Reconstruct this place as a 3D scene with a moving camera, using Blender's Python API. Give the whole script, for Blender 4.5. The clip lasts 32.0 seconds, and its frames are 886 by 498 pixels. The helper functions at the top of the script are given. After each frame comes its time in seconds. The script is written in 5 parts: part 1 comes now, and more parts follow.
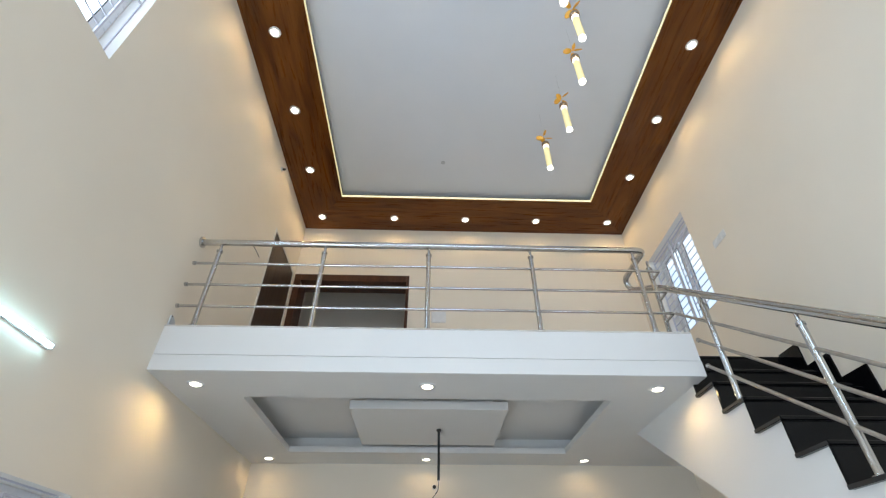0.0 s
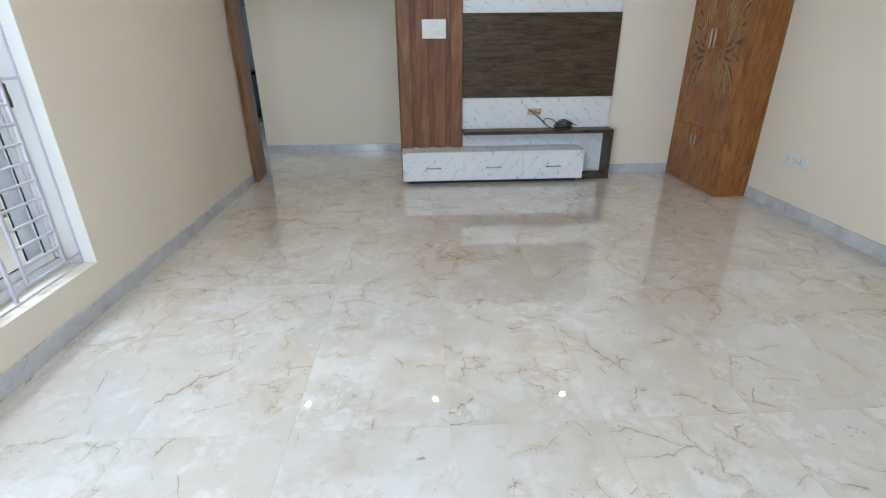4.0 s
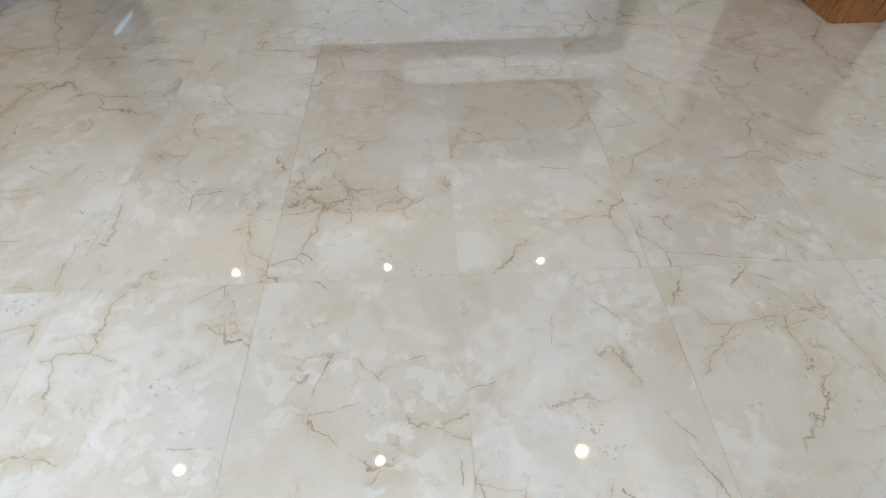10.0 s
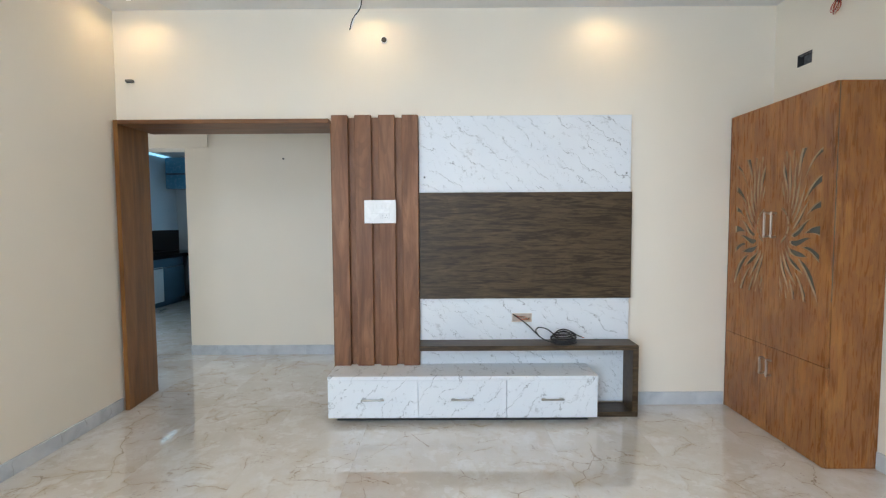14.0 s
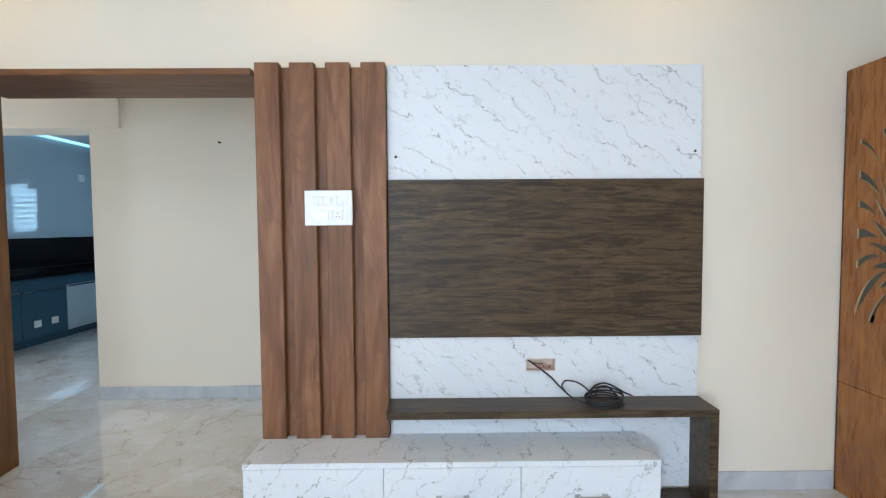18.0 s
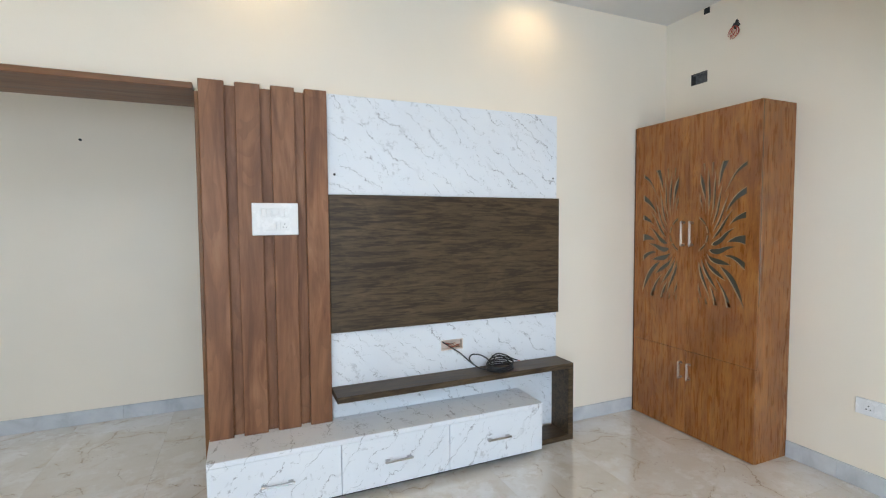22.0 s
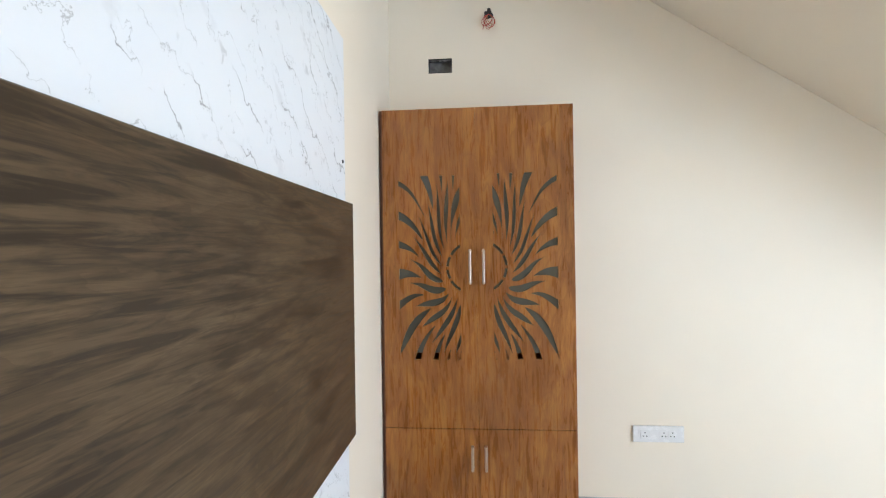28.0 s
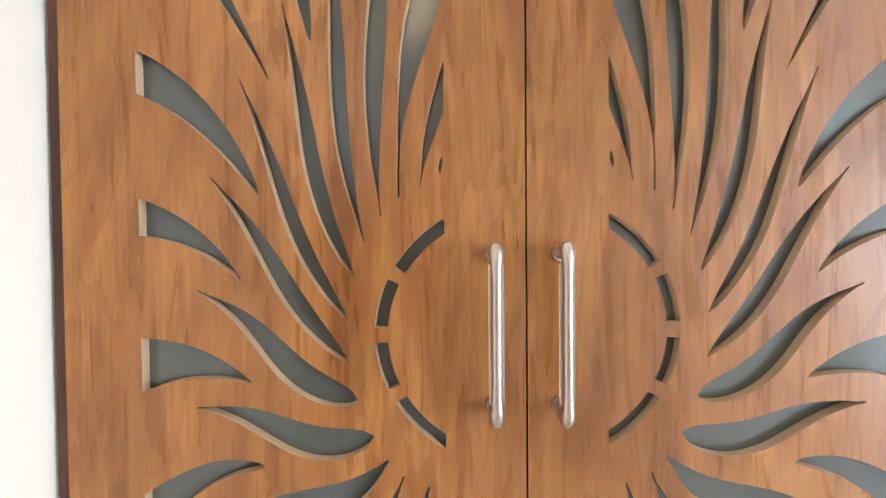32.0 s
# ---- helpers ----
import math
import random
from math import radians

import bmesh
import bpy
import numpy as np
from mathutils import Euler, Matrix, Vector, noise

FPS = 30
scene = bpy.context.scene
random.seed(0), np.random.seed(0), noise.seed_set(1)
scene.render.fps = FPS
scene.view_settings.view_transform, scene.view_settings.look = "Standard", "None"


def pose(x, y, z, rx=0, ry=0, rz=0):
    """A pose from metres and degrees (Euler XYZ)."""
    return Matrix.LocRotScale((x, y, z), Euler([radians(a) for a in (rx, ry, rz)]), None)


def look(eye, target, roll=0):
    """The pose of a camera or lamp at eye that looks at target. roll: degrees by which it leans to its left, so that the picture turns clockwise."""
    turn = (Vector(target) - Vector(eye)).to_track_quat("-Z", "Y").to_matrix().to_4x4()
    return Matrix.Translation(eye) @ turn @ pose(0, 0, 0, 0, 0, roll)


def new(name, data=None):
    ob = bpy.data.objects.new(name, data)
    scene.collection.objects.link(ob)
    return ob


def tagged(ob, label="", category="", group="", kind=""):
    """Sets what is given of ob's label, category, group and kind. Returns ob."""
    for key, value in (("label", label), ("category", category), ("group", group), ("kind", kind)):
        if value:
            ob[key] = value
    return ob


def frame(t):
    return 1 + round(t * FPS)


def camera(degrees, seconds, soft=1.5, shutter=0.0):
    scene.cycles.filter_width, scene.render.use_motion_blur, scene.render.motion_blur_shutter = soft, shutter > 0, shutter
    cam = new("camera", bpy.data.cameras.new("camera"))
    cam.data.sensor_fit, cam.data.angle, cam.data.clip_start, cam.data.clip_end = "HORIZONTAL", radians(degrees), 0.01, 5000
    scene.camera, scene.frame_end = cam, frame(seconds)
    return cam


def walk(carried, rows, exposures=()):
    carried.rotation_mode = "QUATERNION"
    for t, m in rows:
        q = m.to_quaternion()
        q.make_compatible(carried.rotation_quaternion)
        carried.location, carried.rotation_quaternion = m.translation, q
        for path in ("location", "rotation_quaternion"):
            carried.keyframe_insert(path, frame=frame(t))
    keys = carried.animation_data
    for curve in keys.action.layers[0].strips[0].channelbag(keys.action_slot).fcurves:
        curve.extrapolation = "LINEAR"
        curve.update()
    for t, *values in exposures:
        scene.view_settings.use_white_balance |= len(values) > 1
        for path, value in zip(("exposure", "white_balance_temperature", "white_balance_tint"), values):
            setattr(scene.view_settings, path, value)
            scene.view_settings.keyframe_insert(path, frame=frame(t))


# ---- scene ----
cam = camera(86.4, 32.0, 1.2)
# seconds, eye x, y, z, yaw, pitch, roll
ROWS = [
    (0, 0.291, 0.354, 1.614, -1.87, 37.92, -0.06),
    (0.5, 0.277, 0.364, 1.599, -1.66, 28.88, 0.10),
    (1, 0.264, 0.382, 1.575, -1.70, 21.17, 0.12),
    (1.5, 0.249, 0.418, 1.544, -1.93, 14.05, -0.04),
    (2, 0.229, 0.471, 1.504, -2.23, 6.71, -0.24),
    (2.5, 0.212, 0.504, 1.468, -2.30, -1.11, -0.26),
    (3, 0.219, 0.535, 1.460, -2.11, -9.20, -0.20),
    (3.5, 0.196, 0.638, 1.407, -2.36, -16.59, -0.31),
    (4, 0.192, 0.785, 1.345, -2.50, -23.75, -0.61),
    (4.5, 0.214, 0.919, 1.329, -2.57, -30.85, -1.01),
    (6.5, 0.415, 1.615, 1.254, -2.64, -43.52, -0.83),
    (7, 0.534, 1.765, 1.227, -2.41, -44.31, -0.92),
    (7.5, 0.632, 1.947, 1.194, -2.17, -45.91, -1.03),
    (8, 0.712, 2.086, 1.183, -2.11, -47.98, -0.97),
    (8.5, 0.792, 2.237, 1.176, -2.13, -49.59, -0.89),
    (9, 0.817, 2.364, 1.171, -1.91, -50.60, -0.90),
    (9.5, 0.788, 2.465, 1.173, -1.66, -51.04, -1.04),
    (10, 0.798, 2.503, 1.191, -1.62, -51.00, -1.01),
    (10.5, 0.803, 2.489, 1.244, -1.60, -49.18, -1.05),
    (11, 0.807, 2.450, 1.299, -1.37, -44.42, -0.98),
    (11.5, 0.804, 2.408, 1.350, -1.20, -36.89, -0.66),
    (12, 0.804, 2.363, 1.393, -0.69, -27.50, -0.52),
    (12.5, 0.806, 2.321, 1.409, -0.27, -18.19, -0.32),
    (13, 0.801, 2.285, 1.412, -0.11, -10.55, -0.29),
    (13.5, 0.812, 2.280, 1.396, 0.10, -5.60, -0.31),
    (14, 0.805, 2.323, 1.380, 0.24, -3.33, -0.33),
    (14.5, 0.803, 2.439, 1.363, 0.14, -2.70, -0.38),
    (16.5, 0.847, 3.190, 1.356, -0.55, -2.32, -0.40),
    (17, 0.863, 3.379, 1.360, -0.60, -2.32, -0.42),
    (17.5, 0.869, 3.468, 1.361, -0.58, -2.43, -0.43),
    (18, 0.865, 3.449, 1.360, -0.52, -2.69, -0.38),
    (18.5, 0.859, 3.392, 1.350, -0.42, -3.06, -0.39),
    (19, 0.853, 3.286, 1.354, -0.39, -3.59, -0.43),
    (19.5, 0.835, 3.144, 1.365, -0.60, -3.80, -0.34),
    (20, 0.794, 3.045, 1.372, -1.58, -3.73, -0.31),
    (20.5, 0.698, 2.960, 1.378, -4.20, -3.71, -0.33),
    (21, 0.558, 2.925, 1.395, -8.99, -3.60, -0.36),
    (21.5, 0.372, 2.989, 1.406, -15.16, -3.37, -0.41),
    (22, 0.178, 3.110, 1.422, -23.15, -3.03, -0.40),
    (22.5, 0.007, 3.270, 1.435, -31.49, -2.31, -0.48),
    (23, -0.115, 3.492, 1.430, -39.60, -1.72, -0.58),
    (23.5, -0.161, 3.741, 1.428, -47.52, -1.34, -0.63),
    (24, -0.156, 3.990, 1.435, -54.63, -0.76, -0.68),
    (24.5, -0.159, 4.235, 1.433, -60.76, -0.54, -0.77),
    (25, -0.140, 4.466, 1.438, -66.70, -0.23, -0.82),
    (25.5, -0.059, 4.688, 1.439, -71.73, -0.08, -0.81),
    (27.5, 0.363, 5.282, 1.424, -84.18, 0.22, -0.81),
    (28, 0.611, 5.309, 1.428, -85.35, 0.15, -0.82),
    (28.5, 0.857, 5.352, 1.418, -86.43, 0.18, -0.84),
    (29, 1.105, 5.390, 1.417, -87.45, 0.02, -0.88),
    (29.5, 1.370, 5.407, 1.417, -88.55, -0.37, -0.64),
    (30, 1.604, 5.410, 1.428, -89.04, -1.03, -0.59),
    (30.5, 1.856, 5.426, 1.412, -89.20, -0.29, -0.43),
    (31, 2.062, 5.427, 1.396, -89.51, -0.53, -0.41),
    (31.5, 2.256, 5.403, 1.411, -89.20, -1.07, -0.41),
    (32, 2.428, 5.405, 1.435, -89.05, -1.23, -0.47),
]


def stand(x, y, z, yaw, pitch, roll):
    turn = Matrix.Rotation(radians(yaw), 4, "Z") @ Matrix.Rotation(radians(90 + pitch), 4, "X") @ Matrix.Rotation(radians(roll), 4, "Z")
    return Matrix.Translation((x, y, z)) @ turn


walk(cam, [(r[0], stand(*r[1:])) for r in ROWS], exposures=[(0, -0.98, 6355, 9.7), (1, -0.96, 6355, 9.7), (2.5, -0.72, 6395, 9.7), (4, -0.60, 6305, 9.7), (7, -0.53, 6425, 9.7), (9, -0.47, 6425, 9.7), (11, -0.23, 6395, 9.7), (12, -0.03, 6375, 9.7), (13, -0.12, 6325, 9.7), (14, -0.15, 6275, 9.7), (17, -0.04, 6125, 9.7), (19, -0.01, 6125, 9.7), (21, -0.09, 6225, 9.7), (23, -0.08, 6275, 9.7), (25.5, 0.16, 6295, 10.6), (28, 0.27, 6345, 10.6), (29, 0.37, 6375, 10.6), (30, 0.50, 6295, 11.6), (30.5, 0.52, 6245, 11.6), (31, 0.54, 6095, 12.6), (31.5, 0.80, 6075, 11.2), (32, 1.07, 6045, 11.8)])

# ---------------------------------------------------------------- plan
XL, XR = -1.585, 3.19          # side walls
YT, YU, YBACK = 5.805, 5.80, -2.60   # television wall, thicker wall above it, wall behind the start
ZC, ZF2, ZC2 = 2.91, 3.25, 6.20  # lower ceiling, upper floor, wooden ceiling border
YS = 3.385                     # edge of the balcony
XS = 2.18                      # open side of the stair
XEND = 2.195                   # end of the balcony slab

# ---------------------------------------------------------------- light
world = bpy.data.worlds.new("world")
scene.world = world
world.use_nodes = True
wn = world.node_tree.nodes
sky = wn.new("ShaderNodeTexSky")
sky.sky_type, sky.sun_disc = "NISHITA", False
sky.sun_elevation, sky.sun_rotation = radians(76), radians(110)
wn["Background"].inputs["Strength"].default_value = 0.15
world.node_tree.links.new(sky.outputs[0], wn["Background"].inputs["Color"])
sun = new("sun", bpy.data.lights.new("sun", "SUN"))
sun.data.energy, sun.data.angle, sun.data.color = 5.0, radians(0.6), (1.0, 0.95, 0.88)
sun.matrix_basis = look((3.2, -1.2, 14), (0, 0, 0))


def area(name, eye, target, w, h, watts, colour):
    ob = new(name, bpy.data.lights.new(name, "AREA"))
    ob.data.shape, ob.data.size, ob.data.size_y = "RECTANGLE", w, h
    ob.data.energy, ob.data.color = watts, colour
    ob.matrix_basis = look(eye, target)
    return ob


def spot(name, eye, target, watts, colour, angle=100, blend=0.8, size=0.03):
    ob = new(name, bpy.data.lights.new(name, "SPOT"))
    ob.data.energy, ob.data.color, ob.data.spot_size, ob.data.spot_blend = watts, colour, radians(angle), blend
    ob.data.shadow_soft_size = size
    ob.matrix_basis = look(eye, target)
    return ob


DAY = (0.67, 0.825, 1.0)
# four added fill lamps in assumed, unseen openings behind the start
area("fill_rear_low", (0.9, YBACK - 0.02, 1.25), (0.9, 5, 1.25), 2.6, 2.3, 25, DAY)
area("fill_rear_high", (0.9, YBACK - 0.02, 4.75), (0.9, 4.5, 1.6), 2.6, 1.7, 145, DAY)
area("fill_rear_west", (XL - 0.10, -0.85, 1.2), (3, 3.4, 1.35), 2.0, 2.3, 255, DAY)
area("fill_rear_east", (XR + 0.10, -0.95, 1.3), (-3, 0.8, 1.2), 1.4, 1.9, 66, DAY)
area("daylight_passage", (-4.44, 6.66, 1.5), (0, 6.75, 1.1), 0.8, 1.15, 46, (0.87, 0.93, 1.0))
area("daylight_stair_window", (XR + 0.25, 4.83, 4.73), (0, 4.83, 4.73), 1.15, 1.4, 12, (0.64, 0.82, 1.0))
area("daylight_upper_window", (XL - 0.24, 1.10, 4.78), (2, 1.10, 4.4), 1.55, 1.25, 66, DAY)
area("daylight_tall_window", (-2.95, 2.3, 3.3), (2.6, 3.4, 0.7), 1.9, 0.9, 185, DAY)
area("daylight_kitchen", (-2.38, 11.60, 1.73), (-2.6, 9.0, 1.3), 1.05, 0.86, 44, (0.42, 0.74, 1.0))

# ---------------------------------------------------------------- helpers


def inv(ob):
    return ob.matrix_basis.inverted() if ob.type == "EMPTY" else Matrix()


def mesh_of(name, bm, material, smooth=False):
    bmesh.ops.recalc_face_normals(bm, faces=bm.faces[:])
    me = bpy.data.meshes.new(name)
    bm.to_mesh(me)
    bm.free()
    if material:
        me.materials.append(material)
    if smooth:
        me.shade_smooth()
        me.set_sharp_from_angle(angle=radians(40))
    return me


def part(name, bm, material, parent, label="", smooth=False, kind=""):
    ob = new(name, mesh_of(name, bm, material, smooth))
    ob.parent = parent
    ob.matrix_parent_inverse = inv(parent)
    return tagged(ob, label=label, kind=kind)


def thing(name, at, label, category, group=""):
    ob = new(name)
    ob.empty_display_size = 0.1
    ob.matrix_basis = pose(*at)
    return tagged(ob, label=label, category=category, group=group)


def solid(name, bm, material, label, category, kind="", group="", smooth=False):
    return tagged(new(name, mesh_of(name, bm, material, smooth)), label, category, group, kind)


def box(bm, x0, x1, y0, y1, z0, z1, bevel=0.0, segments=1):
    v = bmesh.ops.create_cube(bm, size=1.0)["verts"]
    bmesh.ops.scale(bm, vec=(x1 - x0, y1 - y0, z1 - z0), verts=v)
    bmesh.ops.translate(bm, vec=((x0 + x1) / 2, (y0 + y1) / 2, (z0 + z1) / 2), verts=v)
    if bevel:
        edges = list({e for w in v for e in w.link_edges})
        bmesh.ops.bevel(bm, geom=edges, offset=bevel, segments=segments, affect="EDGES", profile=0.5)
    return bm


def B(x0, x1, y0, y1, z0, z1, bevel=0.0, segments=1):
    return box(bmesh.new(), x0, x1, y0, y1, z0, z1, bevel, segments)


def cyl(bm, a, b, r, r2=None, n=16, caps=True):
    a, b = Vector(a), Vector(b)
    d = b - a
    m = Matrix.Translation((a + b) / 2) @ d.to_track_quat("Z", "Y").to_matrix().to_4x4()
    bmesh.ops.create_cone(bm, cap_ends=caps, segments=n, radius1=r, radius2=r if r2 is None else r2, depth=d.length, matrix=m)
    return bm


def tube(bm, pts, r, n=10, closed=False):
    """A round bar along the points, with mitred bends; r is one radius or one for each point."""
    pts = [Vector(p) for p in pts]
    rs = r if isinstance(r, list) else [r] * len(pts)
    rings, up, last = [], None, len(pts) - 1
    for i, p in enumerate(pts):
        d = (pts[min(i + 1, last)] - pts[max(i - 1, 0)]).normalized()
        if up is None:
            up = d.orthogonal().normalized()
        up = (up - d * up.dot(d)).normalized()
        side = d.cross(up)
        rings.append([bm.verts.new(p + rs[i] * (math.cos(6.28319 * k / n) * up + math.sin(6.28319 * k / n) * side)) for k in range(n)])
    for a, b in zip(rings, rings[1:]):
        for k in range(n):
            bm.faces.new((a[k], a[(k + 1) % n], b[(k + 1) % n], b[k]))
    bm.faces.new(rings[0][::-1]), bm.faces.new(rings[-1])
    return bm


def rounded(pts, radius, n=5):
    """The line through the points with its corners rounded."""
    pts = [Vector(p) for p in pts]
    out = [pts[0]]
    for a, b, c in zip(pts, pts[1:], pts[2:]):
        u, w = (a - b), (c - b)
        k = min(radius, u.length * 0.45, w.length * 0.45)
        s, e = b + u.normalized() * k, b + w.normalized() * k
        for i in range(n + 1):
            t = i / n
            out.append((1 - t) ** 2 * s + 2 * t * (1 - t) * b + t * t * e)
    return out + [pts[-1]]


def prism(bm, outline, axis, a, b):
    """An outline in the two other axes, drawn out along axis from a to b."""
    def at(p, v):
        return {"x": (v, p[0], p[1]), "y": (p[0], v, p[1]), "z": (p[0], p[1], v)}[axis]
    lo, hi = [bm.verts.new(at(p, a)) for p in outline], [bm.verts.new(at(p, b)) for p in outline]
    n = len(outline)
    bm.faces.new(lo), bm.faces.new(hi[::-1])
    for i in range(n):
        bm.faces.new((lo[i], hi[i], hi[(i + 1) % n], lo[(i + 1) % n]))
    return bm


def pierced(bm, axis, u0, u1, z0, z1, holes, a, b):
    """A wall across axis from a to b, with rectangular holes (u0, u1, z0, z1) right through it."""
    us = sorted({u0, u1, *(h[0] for h in holes), *(h[1] for h in holes)})
    zs = sorted({z0, z1, *(h[2] for h in holes), *(h[3] for h in holes)})
    us, zs = [u for u in us if u0 <= u <= u1], [z for z in zs if z0 <= z <= z1]

    def full(i, j):
        if not (0 <= i < len(us) - 1 and 0 <= j < len(zs) - 1):
            return False
        u, z = (us[i] + us[i + 1]) / 2, (zs[j] + zs[j + 1]) / 2
        return not any(h[0] < u < h[1] and h[2] < z < h[3] for h in holes)

    seen = {}

    def V(u, z, v):
        key = (round(u, 4), round(z, 4), v)
        if key not in seen:
            seen[key] = bm.verts.new((v, u, z) if axis == "x" else (u, v, z))
        return seen[key]

    for i in range(len(us) - 1):
        for j in range(len(zs) - 1):
            if not full(i, j):
                continue
            p, q, r, s = us[i], us[i + 1], zs[j], zs[j + 1]
            for v in (a, b):
                bm.faces.new((V(p, r, v), V(q, r, v), V(q, s, v), V(p, s, v)))
            for di, dj, e in ((-1, 0, ((p, r), (p, s))), (1, 0, ((q, r), (q, s))), (0, -1, ((p, r), (q, r))), (0, 1, ((p, s), (q, s)))):
                if not full(i + di, j + dj):
                    (ua, za), (ub, zb) = e
                    bm.faces.new((V(ua, za, a), V(ub, zb, a), V(ub, zb, b), V(ua, za, b)))
    return bm


# ---------------------------------------------------------------- materials


class Mat:
    """A node material with short ways to add nodes."""

    def __init__(self, name, rough=0.5, metal=0.0, spec=0.5, colour=(0.8, 0.8, 0.8)):
        self.m = bpy.data.materials.new(name)
        self.m.use_nodes = True
        self.t = self.m.node_tree
        self.p = self.t.nodes["Principled BSDF"]
        self.p.inputs["Roughness"].default_value = rough
        self.p.inputs["Metallic"].default_value = metal
        self.p.inputs["Specular IOR Level"].default_value = spec
        self.p.inputs["Base Color"].default_value = (*colour, 1)

    def put(self, socket, v):
        if isinstance(v, bpy.types.NodeSocket):
            self.t.links.new(v, socket)
        elif v is not None:
            socket.default_value = v

    def node(self, kind, ins=(), **props):
        n = self.t.nodes.new("ShaderNode" + kind)
        for k, v in props.items():
            match k:
                case "operation": n.operation = v
                case "data_type": n.data_type = v
                case "blend_type": n.blend_type = v
                case "noise_dimensions": n.noise_dimensions = v
                case "feature": n.feature = v
                case "wave_type": n.wave_type = v
                case "bands_direction": n.bands_direction = v
        for k, v in dict(ins).items():
            self.put(n.inputs[k], v)
        return n

    def coords(self, scale=(1, 1, 1), offset=None, turn=(0, 0, 0)):
        c = self.node("TexCoord").outputs["Object"]
        if offset is not None:
            c = self.node("VectorMath", {0: c, 1: offset}, operation="ADD").outputs[0]
        return self.node("Mapping", {"Vector": c, "Scale": scale, "Rotation": turn}).outputs[0]

    def random_offset(self, amount=37.0):
        r = self.node("ObjectInfo").outputs["Random"]
        a = self.math("MULTIPLY", r, amount)
        b = self.math("MULTIPLY", r, amount * 2.7)
        return self.node("CombineXYZ", {0: a, 1: b, 2: a}).outputs[0]

    def noise(self, vec, scale, detail=4.0, rough=0.55, distort=0.0):
        return self.node("TexNoise", {"Vector": vec, "Scale": scale, "Detail": detail, "Roughness": rough, "Distortion": distort}).outputs["Fac"]

    def math(self, op, a, b=None, c=None):
        n = self.t.nodes.new("ShaderNodeMath")
        n.operation = op
        for i, v in enumerate((a, b, c)):
            self.put(n.inputs[i], v)
        return n.outputs[0]

    def range(self, v, a, b, lo=0.0, hi=1.0):
        return self.node("MapRange", {"Value": v, "From Min": a, "From Max": b, "To Min": lo, "To Max": hi}).outputs[0]

    def mix(self, f, a, b, how="MIX"):
        n = self.t.nodes.new("ShaderNodeMix")
        n.data_type, n.blend_type = "RGBA", how
        self.put(n.inputs[0], f)
        for i, v in ((6, a), (7, b)):
            self.put(n.inputs[i], (*v, 1) if isinstance(v, tuple) else v)
        return n.outputs[2]

    def ramp(self, v, stops):
        n = self.t.nodes.new("ShaderNodeValToRGB")
        e = n.color_ramp.elements
        while len(e) < len(stops):
            e.new(0.5)
        for x, (p, c) in zip(e, stops):
            x.position, x.color = p, (*c, 1)
        self.put(n.inputs[0], v)
        return n.outputs[0]

    def colour(self, v):
        self.put(self.p.inputs["Base Color"], v)
        return self

    def rough(self, v):
        self.put(self.p.inputs["Roughness"], v)
        return self

    def bump(self, v, strength=0.2, distance=0.002):
        b = self.node("Bump", {"Height": v, "Strength": strength, "Distance": distance})
        self.put(self.p.inputs["Normal"], b.outputs[0])
        return self

    def glow(self, colour, strength):
        self.p.inputs["Emission Color"].default_value = (*colour, 1)
        self.p.inputs["Emission Strength"].default_value = strength
        return self


def paint(name, colour, rough=0.55):
    k = Mat(name, rough, spec=0.3)
    big, fine = k.noise(k.coords(), 0.9, 3), k.noise(k.coords(), 90, 2)
    dark = tuple(c * 0.955 for c in colour)
    k.colour(k.mix(k.range(big, 0.35, 0.65), dark, colour))
    k.bump(k.math("ADD", k.math("MULTIPLY", big, 0.6), fine), 0.12, 0.0015)
    return k.m


